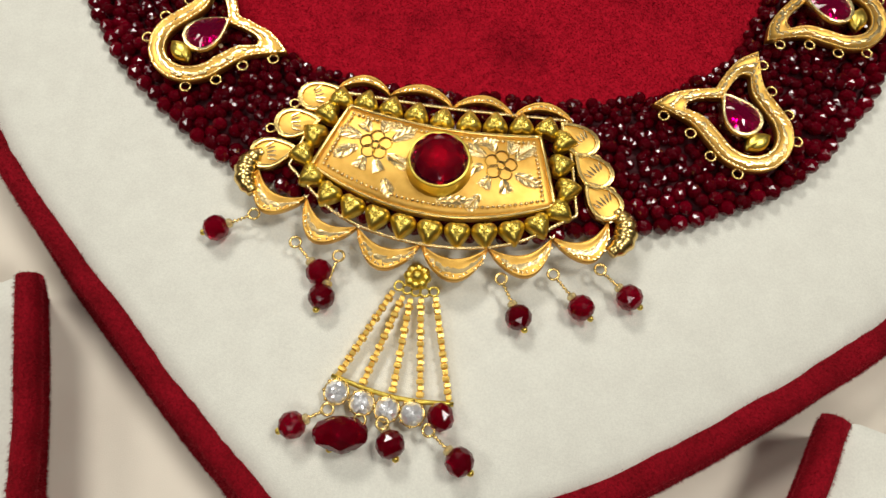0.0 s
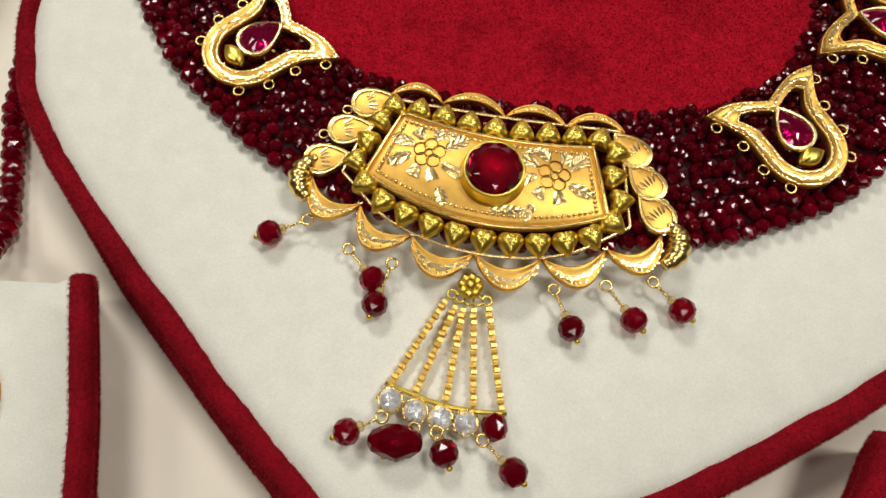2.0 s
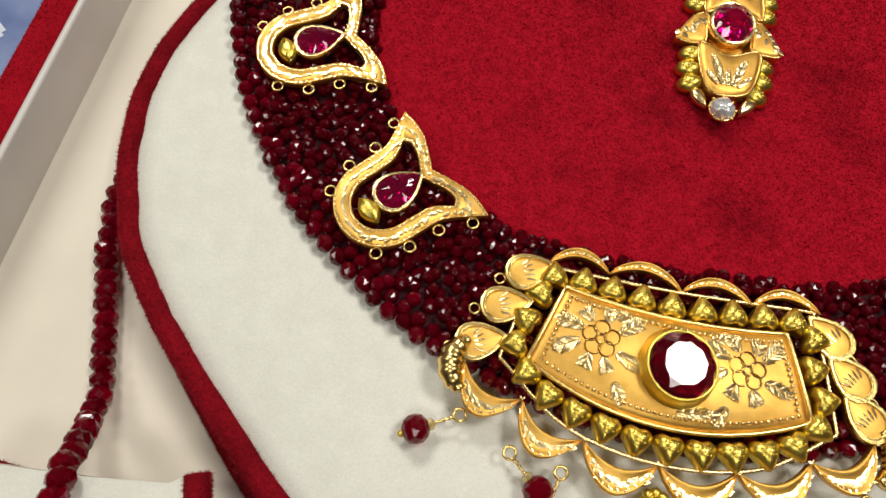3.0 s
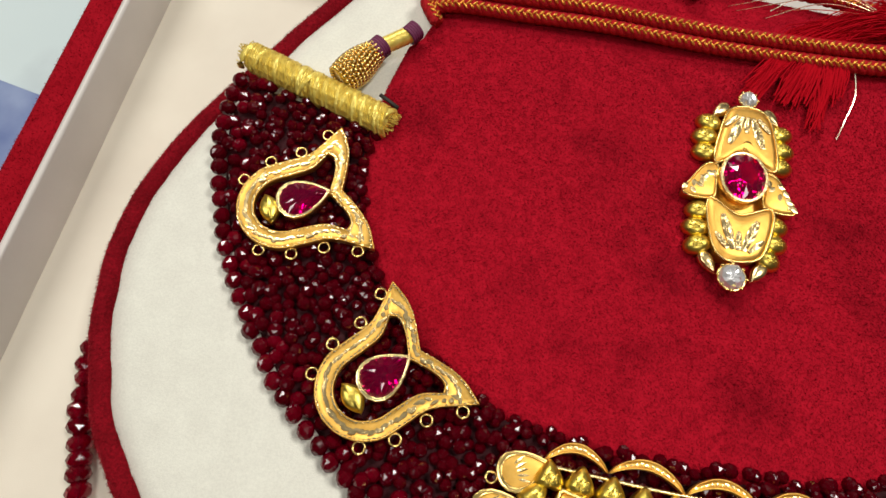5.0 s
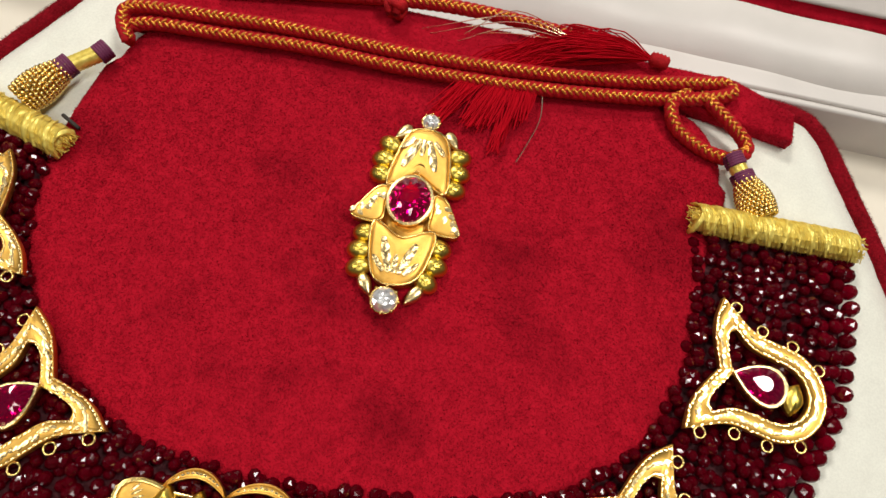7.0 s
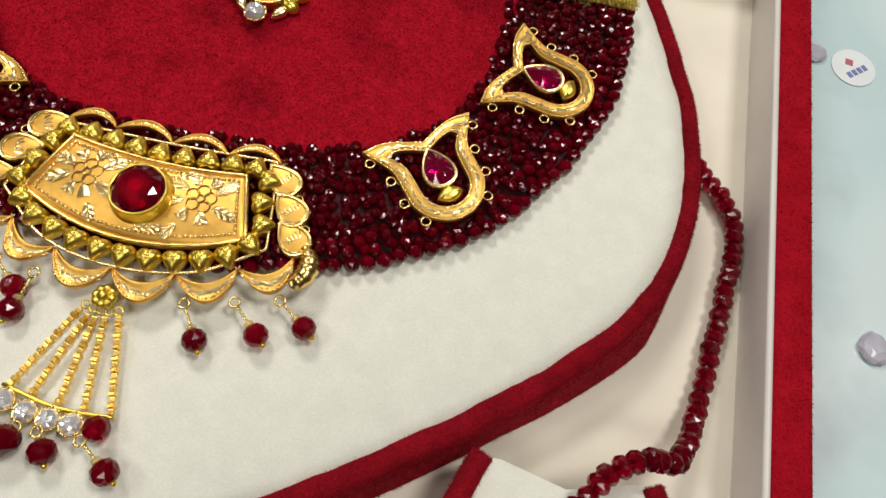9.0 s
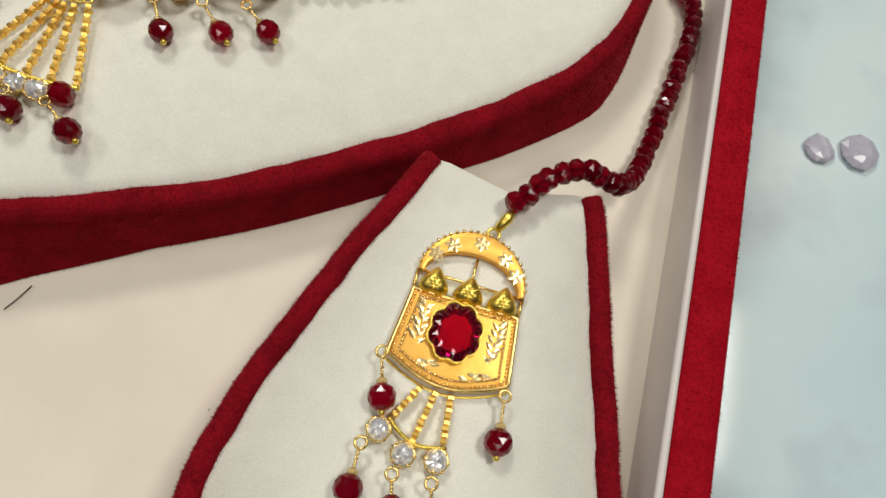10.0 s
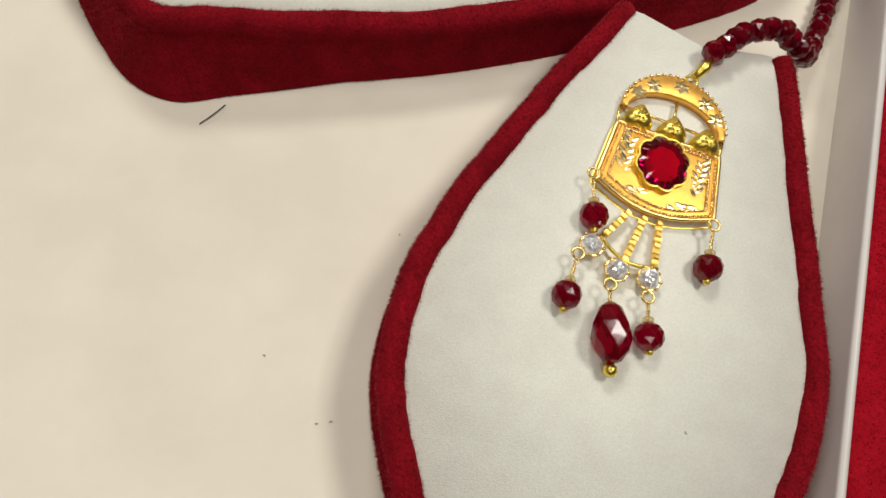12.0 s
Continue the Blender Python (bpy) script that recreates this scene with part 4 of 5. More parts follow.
for sgn in (-1, 1):
    fx, fy = PX + sgn * 11.2, -6.6
    for k in range(5):
        a = 2 * math.pi * k / 5 + 0.3
        qx, qy = fx + 1.75 * math.cos(a), fy + 1.75 * math.sin(a)
        tube(bm, [(qx + 1.22 * math.cos(t * math.pi / 6), qy + 1.22 * math.sin(t * math.pi / 6), plate_z(qx, qy) + 0.08) for t in range(12)], 0.15, 4, closed=True)
    tube(bm, [(fx + 0.8 * math.cos(t * math.pi / 6), fy + 0.8 * math.sin(t * math.pi / 6), plate_z(fx, fy) + 0.1) for t in range(12)], 0.17, 4, closed=True)
    for a in (28, 66, 112, 150, 200, 238, 285, 328):
        ar = math.radians(a + rnd.uniform(-8, 8))
        engraved_leaf(fx + 2.9 * math.cos(ar), fy + 2.7 * math.sin(ar), ar + 0.25, 2.4 if abs(math.sin(ar)) > 0.8 else 4.6, 2.0)
    engraved_leaf(PX + sgn * 8.6, -12.6, math.radians(-60 if sgn < 0 else 240), 3.6, 1.8)
    engraved_leaf(PX + sgn * 5.5, -3.0, math.radians(15 if sgn > 0 else 165), 3.8, 1.6)
engraved_leaf(PX + 1.0, -15.3, math.radians(12), 5.6, 1.6)
part("engraving", bm, CUT_GOLD, pend, "engraved flowers and leaves", False)
# round ruby in a tall collet
rc = on_plate(0.515, 0.52)
rx, ry, rz = PX + 0.6, -8.6, rc.z
part("collet", lathe(B(), [(6.2, -0.6), (5.7, 0.3), (5.45, 1.9), (5.35, 2.3), (5.0, 2.35), (4.9, 1.6)], 28, Matrix.Translation((rx, ry, rz))), LEMON_GOLD, pend, "polished gold collet")
part("ruby", gem(B(), ellipse(rx, ry, 5.2, 5.3, 10, 0.3), rz + 2.1, 1.5, 1.9, 0.62), RUBY, pend, "round faceted deep red ruby", False)
# outer wire and hearts
loop = spline([(-22.0, 3.9), (0, 4.2), (22.0, 5.7)], 10)[:-1] + spline([(22.0, 5.7), (24.0, -3.4), (25.8, -12.8)], 8)[:-1] + spline([(25.8, -12.8), (14.5, -20.4), (0, -22.9), (-14.5, -20.4), (-25.8, -12.4)], 8)[:-1] + spline([(-25.8, -12.4), (-24.0, -4.2), (-22.0, 3.9)], 8)[:-1]
loop = [Vector((p.x + PX, p.y, 0)) for p in loop]
wire = [p for p, _ in even(loop, step=0.34, closed=True)]
part("frame_wire", tube(B(), [(p.x, p.y, ZC + 0.3) for p in wire], [0.24 if k % 2 else 0.40 for k in range(len(wire))], 6, closed=True), CUT_GOLD, pend, "twisted gold frame wire")
heart = heart_mesh(0.94)
hl = spline([(-19.6, 2.6), (0, 1.7), (20.2, 3.2), (21.9, -3), (24.0, -10.3), (19.2, -16.3), (10, -19.6), (0, -20.6), (-10, -19.4), (-19.4, -15.9), (-24.2, -9.6), (-21.6, -3)], 8, True)
for p, d in even(hl, count=26, closed=True):
    a = math.degrees(math.atan2(d.y, d.x))
    part("heart", heart, LEMON_GOLD, pend, "", True, Matrix.Translation((p.x + PX, p.y, ZC + 0.6)) @ pose(0, 0, 0, 0, 0, a + 180))
# crescents below and above
low_pts = [(-31.0, -14.2), (-21.3, -18.1), (-11.4, -21.9), (0, -23.1), (11.5, -21.7), (22.1, -17.8), (31.4, -13.0)]
for a, b in zip(low_pts, low_pts[1:]):
    crescent_piece(pend, (a[0] + PX, a[1]), (b[0] + PX, b[1]), 6.0, 3.9, ZC)
top_pts = [(-20.8, 4.5), (-10.9, 4.9), (0.9, 4.4), (12.2, 4.6), (23.0, 5.5)]
for a, b in zip(top_pts, top_pts[1:]):
    crescent_piece(pend, (b[0] + PX, b[1]), (a[0] + PX, a[1]), 3.5, 1.6, ZC + 0.3)
# teardrop leaves and shells at the two ends
for sx in (-1, 1):
    for x, y, a in (((24.3, 2.2, 142), (27.5, -3.6, 140), (29.7, -9.2, 138)) if sx > 0 else ((23.4, 2.5, 155), (26.2, -3.9, 162), (29.0, -10.5, 158))):
        ang = math.radians(a if sx > 0 else 180 - a)
        cx = PX + x * sx
        o = [Vector((*q, 0)) for q in teardrop(cx, y, ang, 8.6, 6.6)]
        i = [Vector((*q, 0)) for q in teardrop(cx, y, ang, 6.9, 5.1)]
        bm = slab(B(), [q.xy for q in o], ZC - 0.8, ZC + 0.3, 0.2, 0.55)
        leafo = part("teardrop_leaf", bm, GOLD, pend, "gold teardrop leaf with bright-cut marks")
        bm = band(B(), o, i, ZC - 0.8, ZC + 0.75, 0.25, 0.25)
        part("leaf_edge", bm, BEAD_GOLD, leafo)
        bm = B()
        for k in range(5):
            leaf_cut(bm, cx - 1.3 * math.cos(ang) + 0.55 * (k - 2) * math.cos(ang + 1.57), y - 1.3 * math.sin(ang) + 0.55 * (k - 2) * math.sin(ang + 1.57), ZC + 0.9, ang + (k - 2) * 0.22, 2.0, 0.42, 0.22)
        part("engraving", bm, CUT_GOLD, leafo, "", False)
        part("link_ring", torus(B(), cx - 5.1 * math.cos(ang), y - 5.1 * math.sin(ang), ZC - 0.3, 0.85, 0.2), BEAD_GOLD, pend)
    ox = PX if sx > 0 else PX + 1.6
    line = even(spline([(ox + sx * 32.6, -10.6, ZC), (ox + sx * 34.4, -13.2, ZC + 0.2), (ox + sx * 34.2, -16.4, ZC + 0.2), (ox + sx * 32.2, -18.6, ZC)], 8), count=31)
    bm = tube(B(), [p for p, _ in line], [(0.8 + 1.25 * math.sin(math.pi * (k + 2) / 34)) * (1 + 0.07 * math.cos(k * 2 * math.pi / 5)) for k in range(31)], 10)
    part("shell", bm, BEAD_GOLD, pend, "ribbed gold shell at the corner")

# bead drops of the pendant
for n, (ring, bead) in enumerate((((-27.1, -22.1), (-33.2, -25.5)), ((-18.7, -25.9), (-13.6, -30.2)), ((-10.8, -27.0), (-12.2, -34.4)), ((17.3, -26.1), (21.2, -32.0)), ((26.0, -23.7), (31.5, -28.5)), ((33.9, -21.4), (39.5, -25.2)))):
    bead_drop(necklace, ring, bead, ZP + 2.0, 2.35, seed=n)

# tassel of five box chains
hub = B()
for k in range(9):
    a = 2 * math.pi * k / 8
    r = 1.5 if k < 8 else 0
    ball(hub, 3.2 + r * math.cos(a), -28.3 + r * math.sin(a), ZP + 3.2 + (0.6 if k == 8 else 0), 0.95 if k < 8 else 1.2, 8, 5)
hub_ob = part("flower_hub", hub, LEMON_GOLD, necklace, "small gold flower that gathers the chains")
for k in range(5):
    part("link_ring", torus(B(), 0.4 + 1.5 * k, -30.7 + 0.12 * (k - 2) ** 2, ZP + 2.6, 0.8, 0.22), LEMON_GOLD, hub_ob)
for a, b in (((-0.4, -31.2), (-6.7, -46.9)), ((1.4, -31.8), (-2.4, -47.4)), ((2.7, -32.0), (2.7, -47.9)), ((4.4, -31.7), (7.3, -47.9)), ((6.8, -31.0), (12.0, -47.6))):
    box_chain(necklace, a, b, ZP + 2.3, ZP + 1.3)
part("tassel_bar", tube(B(), spline([(-7.6, -46.9, ZP + 1.6), (0, -48.3, ZP + 1.7), (6, -48.6, ZP + 1.7), (12.8, -48.0, ZP + 1.6)], 5), 0.42, 6), LEMON_GOLD, necklace, "thin curved gold bar")
for x, y in ((-6.2, -49.4), (-1.8, -50.4), (2.4, -50.7), (6.5, -50.7)):
    claw_diamond(necklace, x, y, ZP + 1.2, 2.05)
bead_drop(necklace, (-6.8, -52.4), (-11.9, -55.7), ZP + 1.9, 2.3, seed=11)
bead_drop(necklace, (-1.4, -53.2), (-3.7, -56.2), ZP + 2.2, 2.6, seed=13)
bead_drop(necklace, (2.2, -53.0), (4.0, -55.9), ZP + 1.9, 2.4, seed=14)
bead_drop(necklace, (9.6, -52.8), (15.2, -56.6), ZP + 1.9, 2.4, seed=15)
part("bead", facet_bead(2.4, 4.1, 8), DROP_BEAD, necklace, "", False, along((11.1, -50.4, ZP + 2.4), (1, 0.35, 0.1)))
long_bead = lathe(B(), [(0.8, -4.3), (1.8, -3.6), (2.7, -1.4), (2.9, 0.3), (2.4, 2.5), (1.4, 4.0), (0.7, 4.3)], 8, None, 0.5)
part("long_bead", long_bead, DROP_BEAD, necklace, "long faceted crimson bead", False, along((-3.9, -55.7, ZP + 3.4), (1, 0.15, 0)))

# end bars wound with gold thread
for a, b, seed in (((-86.5, 65.3), (-56.0, 57.0), 1), ((60.6, 69.5), (91.2, 70.4), 2)):
    A_, B_ = Vector((*a, ZP + 3.2)), Vector((*b, ZP + 3.2))
    n = 110
    rnd = random.Random(seed)
    bm = B()
    pts = [A_.lerp(B_, k / n) for k in range(n + 1)]
    rad = [2.35 * min(1, 0.62 + 0.9 * min(k, n - k) / 9) + (0.10 if k % 2 else -0.05) + 0.3 * noise.noise(Vector((k * 0.16, seed, 0))) for k in range(n + 1)]
    tube(bm, pts, rad, 14)
    bar = part("end_bar", bm, THREAD_GOLD, necklace, "end bar wound with gold thread")
    d = (B_ - A_).normalized()
    s = Vector((-d.y, d.x, 0))
    for k in range(34):
        c0, lean, r0 = A_.lerp(B_, 0.03 + 0.94 * k / 33), rnd.uniform(2.2, 4.2) * (1 if k % 3 else -0.8), 2.45 + rnd.uniform(0, 0.3)
        rib = tube(B(), [c0 + d * lean * (t / 8 - 0.5) + s * r0 * math.cos(math.pi * (t / 8 * 1.16 - 0.08)) + Vector((0, 0, r0 * math.sin(math.pi * (t / 8 * 1.16 - 0.08)))) for t in range(9)], rnd.uniform(0.55, 0.8), 6, flat=0.4)
        part("ribbon_turn", rib, THREAD_GOLD, bar)
    bm = B()
    for k in range(260):
        c0 = A_.lerp(B_, rnd.uniform(0.02, 0.98))
        sl, r0 = rnd.uniform(1.2, 4.0), rnd.uniform(2.75, 2.95)
        tube(bm, [c0 + d * sl * (t / 6 - 0.5) + s * r0 * math.cos(math.pi * t / 6) + Vector((0, 0, r0 * math.sin(math.pi * t / 6))) for t in range(7)], 0.1, 4, caps=False)
    for k in range(60):
        e, w = (A_, -1) if k % 2 else (B_, 1)
        a0, r0 = rnd.uniform(0, math.pi), rnd.uniform(0.6, 2.4)
        q = e + s * r0 * math.cos(a0) + Vector((0, 0, r0 * math.sin(a0)))
        tube(bm, [q - d * w * 1.0, q + d * w * 0.6, q + d * w * rnd.uniform(0.8, 1.6) + s * rnd.uniform(-0.6, 0.6)], 0.1, 4, caps=False)
    part("loose_thread", bm, THREAD_GOLD, bar, "", False)
part("dark_pin", tube(B(), [(-59.5, 63.0, ZP + 2.6), (-55.5, 61.0, ZP + 2.6)], 0.4, 5), DARK, necklace, "dark pin behind the end bar")

# beaded cones, caps and the cord
def cord_end(p0, p1, p2):
    a, b, c = Vector((*p0, ZP + 3.4)), Vector((*p1, ZP + 3.8)), Vector((*p2, ZP + 4.2))
    d = (b - a).normalized()
    side, up = Vector((-d.y, d.x, 0)), Vector((0, 0, 1))
    core = part("beaded_cone", tube(B(), [a.lerp(b, k / 6) for k in range(7)], [2.2, 2.7, 2.9, 2.8, 2.4, 2.0, 1.6], 12), BEAD_GOLD, necklace, "cone of tiny gold beads at the cord end")
    bm = B()
    for k in range(13):
        t = k / 12
        r = 1.75 + 1.35 * math.sin(math.pi * min(1, 0.25 + 0.78 * t))
        n = max(8, round(2 * math.pi * r / 0.92))
        for j in range(n):
            w = 2 * math.pi * (j + 0.5 * (k % 2)) / n
            q = a.lerp(b, t) + side * r * math.cos(w) + up * r * math.sin(w)
            ball(bm, q.x, q.y, q.z, 0.52, 6, 4)
    part("cone_beading", bm, BEAD_GOLD, core, "rows of tiny gold beads")
    for q, r in ((b, 2.0), (c, 1.7)):
        bm = B()
        for k in range(5):
            m = along(q + d * (k - 2) * 0.5, d)
            torus(bm, 0, 0, 0, r, 0.36, 14, 6, m)
        part("thread_wrap", bm, PURPLE, core, "purple thread wrapping")
    part("gold_sleeve", tube(B(), [b.lerp(c, k / 20) for k in range(21)], [1.62 + (0.1 if k % 2 else 0) for k in range(21)], 12), THREAD_GOLD, core, "gold thread sleeve")


cord_end((-67.4, 64.0), (-62.2, 72.4), (-56.6, 77.2))
cord_end((73.4, 72.6), (69.4, 79.6), (67.2, 83.0))


def twisted_cord(pts, r=1.4, label="red cord with a gold braid along it"):
    """A red twisted cord with slanting gold stitches plaited along its upper side."""
    line = even(spline(pts, 10), step=0.40)
    ob = None
    for s in range(3):
        q = []
        for k, (p, d) in enumerate(line):
            side = Vector((-d.y, d.x, 0)).normalized()
            up = side.cross(d) * -1
            w = k * 0.40 / 5.0 * 2 * math.pi + s * 2 * math.pi / 3
            q.append(p + side * r * 0.36 * math.cos(w) + up * r * 0.36 * math.sin(w))
        strand = tube(B(), q, r * 0.70, 8)
        ob = part("cord", strand, CORD_RED, necklace, label) if ob is None else part("red_strand", strand, CORD_RED, ob) and ob
    bm = B()
    rnd = random.Random(len(line))
    for k, (p, d) in enumerate(even(spline(pts, 10), step=0.66)):
        side = Vector((-d.y, d.x, 0)).normalized()
        sd = 1 if k % 2 else -1
        lean = -0.35 + sd * 0.24
        n = Vector((0, 0, math.cos(lean))) + side * math.sin(lean)
        across = n.cross(d).normalized()
        along_ = (d * 0.72 + across * sd * 0.69 + n * rnd.uniform(-0.1, 0.1)).normalized()
        c = p + n * r * (0.98 + rnd.uniform(-0.05, 0.05))
        tube(bm, [c + along_ * u * rnd.uniform(0.8, 1.15) for u in (-0.72, -0.45, 0, 0.45, 0.72)], [0.06, 0.22, 0.30, 0.22, 0.06], 5)
    part("gold_braid", bm, CORD_GOLD, ob, "plaited gold thread")
    return ob


ZR = ZP + 5.3
twisted_cord([(-52.5, 80.5, ZP + 4.5), (-55.5, 85, ZR - 0.6), (-53.5, 88.2, ZR), (-38, 89.6, ZR), (-23, 90.6, ZR), (0, 90.6, ZR), (22, 92.0, ZR), (42, 94.6, ZR), (56, 97.4, ZR), (64, 99.8, ZR - 0.5)])
twisted_cord([(-55.5, 84.0, ZR - 1.8), (-50, 86.0, ZR - 1.4), (-36, 86.9, ZR - 1.4), (-20, 87.9, ZR - 1.2), (0, 87.9, ZR - 1.2), (22, 89.2, ZR - 1.2), (42, 91.7, ZR - 1.2), (56, 94.2, ZR - 1.0), (65.5, 97.5, ZR - 0.6), (64, 99.8, ZR - 1)])
twisted_cord([(57.5, 96.0, ZR - 1.0), (54.0, 92.5, ZR - 0.6), (55.5, 87.8, ZR - 1.4), (61, 84.6, ZR - 2.0), (66.2, 83.6, ZR - 2.2)])
twisted_cord([(60, 96.2, ZR - 1.0), (64.0, 92.6, ZR - 0.8), (68.6, 88.6, ZR - 1.4), (69.8, 86.0, ZR - 2.0), (66.4, 83.6, ZR - 2.4)])
twisted_cord([(-40, 97, ZR - 0.8), (-20, 100.5, ZR - 0.4), (0, 103.6, ZR - 0.2), (14, 104.2, ZR), (28, 103.4, ZR), (38, 102.5, ZR - 0.5)])

# silk tassel caught under the cord
tassel = part("tassel_knot", lathe(B(), [(0.8, -2.2), (1.4, -1.9), (1.2, -1.5), (1.55, -1.1), (1.3, -0.7), (1.6, -0.3), (1.35, 0.1), (1.6, 0.5), (1.3, 0.9), (1.5, 1.3), (0.9, 1.8)], 12, along((50.5, 101.4, ZR), (1, -0.2, 0))), CORD_RED, necklace, "knot of a red silk tassel")
bm, bs = B(), B()
rnd = random.Random(9)
clumps = [(rnd.uniform(7, 27), rnd.gauss(80.5, 3.6)) for _ in range(16)]
for k in range(420):
    cx, cy = clumps[k % 16]
    e = Vector((cx + rnd.gauss(0, 0.7), cy + rnd.gauss(0, 1.0), ZP + 2.6 + rnd.uniform(0, 1.8)))
    e.y = min(e.y, 90 - abs(e.x - 17) * 0.1)
    mid1 = Vector((rnd.uniform(30, 40), rnd.gauss(101.2, 1.5), ZR + rnd.uniform(-0.5, 2.4)))
    mid2 = Vector((17 + (cx - 7) * 0.5 + rnd.gauss(0, 0.8), rnd.gauss(94.5, 1.3), ZR - rnd.uniform(1.0, 2.2)))
    mid3 = mid2.lerp(e, 0.55) + Vector((rnd.gauss(0, 0.5), rnd.gauss(0, 0.4), 0.7))
    tube(bm, spline([(49.5, 101.4, ZR), mid1, mid2, mid3, e], 4), 0.13, 3, caps=False)
for k in range(5):
    x = rnd.uniform(2, 14)
    tube(bs, spline([(34, 101, ZR + 1), (20, 98.5 + k, ZR + 2.5 + k * 0.5), (x, 95.5 + rnd.uniform(-1, 2), ZR + 1.0)], 6), 0.12, 3, caps=False)
tube(bs, spline([(28, 92, ZR - 1), (29, 84, ZP + 3.4), (27.5, 78, ZP + 2.6), (26, 73.5, ZP + 2.6)], 6), 0.12, 3, caps=False)
tube(bs, spline([(24, 91, ZR - 1), (20, 86, ZP + 3.6), (16.5, 82, ZP + 3.2)], 6), 0.14, 3, caps=False)
part("silk_thread", bm, SILK_RED, tassel, "loose red silk threads", False)
part("metal_thread", bs, SILVER, tassel, "fine pale metal threads", False)
part("cord_knot", torus(torus(torus(B(), -5.2, 100.6, ZR + 0.3, 1.3, 0.95, 16, 8, along((0, 0, 0), (1, 0.2, 0.3))), -3.0, 100.2, ZR + 0.3, 1.2, 0.9, 16, 8, along((0, 0, 0), (1, -0.5, 0.2))), -4.1, 100.5, ZR + 1.0, 1.5, 0.8, 16, 8, along((0, 0, 0), (0.3, 1, 0.4))), CORD_RED, necklace, "knot in the red cord")

# ---------------------------------------------------------------- finger ring on the velvet
RX, RY, RZ = 8.3, 59.0, ZP + 3.6
gring = thing("finger_ring", "long gold finger ring with oval ruby and two white stones", "ring", RX, RY, RZ)
shank = B()
tube(shank, [(0, 9 * math.cos(math.pi * t / 16), -0.5 - 4.0 * math.sin(math.pi * t / 16)) for t in range(17)], 1.2, 8)
part("shank", shank, LEMON_GOLD, gring, "gold shank")
ZT = 1.4
part("seat_plate", slab(B(), ellipse(0, 0.4, 5.3, 7.4, 28), -2.0, -0.9, 0.3), EAR_GOLD, gring, "gold seat under the ruby")
topt = spline([(-4.8, 3.2), (0, 6.2), (5.6, 3.4), (5.7, 9.0), (3.4, 15.3), (-2.6, 15.3), (-4.6, 9.2)], 6, True)
bott = spline([(-5.4, -4.2), (0, -6.4), (5.6, -4.2), (5.6, -9.6), (3.6, -14.2), (-2.0, -15.2), (-4.6, -11.5)], 6, True)
for nm, o in (("upper_tulip", topt), ("lower_tulip", bott)):
    tp = part(nm, slab(B(), [p.xy for p in o], -1.4, ZT, 0.35, 0.5), EAR_GOLD, gring, "gold tulip with engraved leaves")
    part("edge_wire", tube(B(), [(p.x, p.y, ZT - 0.15) for p in o], 0.24, 5, closed=True), BEAD_GOLD, tp)
    bm = B()
    cy = 9.5 if nm == "upper_tulip" else -9.5
    sg = 1 if nm == "upper_tulip" else -1
    for x, a, length, wide in ((-0.7, 20, 6.2, 1.5), (0.9, -20, 6.0, 1.5), (0.1, 2, 3.2, 0.9), (-1.7, 42, 3.2, 0.9), (1.9, -42, 3.2, 0.9)):
        ar = -sg * math.pi / 2 - sg * math.radians(a)
        for k in range(13):
            t = k / 12
            size = wide * (0.3 + 0.7 * math.sin(math.pi * (0.15 + 0.8 * t)))
            px, py = x + math.cos(ar) * length * t, sg * 13.4 + math.sin(ar) * length * t
            for sd in (-1, 1):
                leaf_cut(bm, px, py, ZT + 0.58, ar + sd * 0.6, size, 0.5, 0.3)
    for k in range(7):
        ball(bm, 0.5 * math.cos(k), cy - 3.2 + 0.5 * math.sin(k), ZT + 0.45, 0.22, 5, 4)
    part("engraving", bm, CUT_GOLD, tp, "bright-cut leaves", False)
part("bezel", band(B(), [Vector((*p, 0)) for p in ellipse(0, 0.6, 4.25, 5.0, 24)], [Vector((*p, 0)) for p in ellipse(0, 0.6, 3.75, 4.5, 24)], -1.5, 2.2, 0.2, 0.3), CUT_GOLD, gring, "gold bezel")
stone = gem(B(), ellipse(0, 0.6, 3.8, 4.55, 12), 2.3, 1.35, 2.8, 0.5)
for v in stone.verts:
    v.co.z += 0.08 * (v.co.y - 0.6)
part("ruby", stone, PINK_RUBY, gring, "oval pink ruby", False)
for s in (-1, 1):
    wing = spline([(4.2 * s, 3.0), (6.4 * s, 2.6), (8.6 * s, -0.8), (9.9 * s, -3.7), (7.2 * s, -4.3), (4.4 * s, -3.6), (4.3 * s, 0)], 4, True)
    part("wing_edge", tube(B(), [(p.x, p.y, 0.75) for p in wing], 0.22, 5, closed=True), BEAD_GOLD, gring)
    wp = part("wing", slab(B(), [p.xy for p in wing], -1.2, 0.9, 0.25, 0.4), EAR_GOLD, gring, "gold petal wing with cut marks")
    bm = B()
    for k in range(9):
        leaf_cut(bm, s * (4.9 + 0.5 * k + 0.9 * (k % 2)), 1.6 - k * 0.55, 1.3, (-1.5, -0.4, -2.2, -0.7, -1.6)[k % 5], 1.6, 0.9, 0.3)
    part("engraving", bm, CUT_GOLD, wp, "", False)
bm = lathe(B(), [(0.5, -1.3), (1.5, -0.9), (2.05, 0.0), (1.85, 0.75), (1.2, 1.35), (0.45, 1.6)], 14)
for k in range(7):
    ball(bm, 0.62 * math.cos(k) * (k > 0), 0.62 * math.sin(k) * (k > 0), 1.5 if k else 1.62, 0.22, 5, 4)
rh = mesh_of("side_bead", bm, LEMON_GOLD)
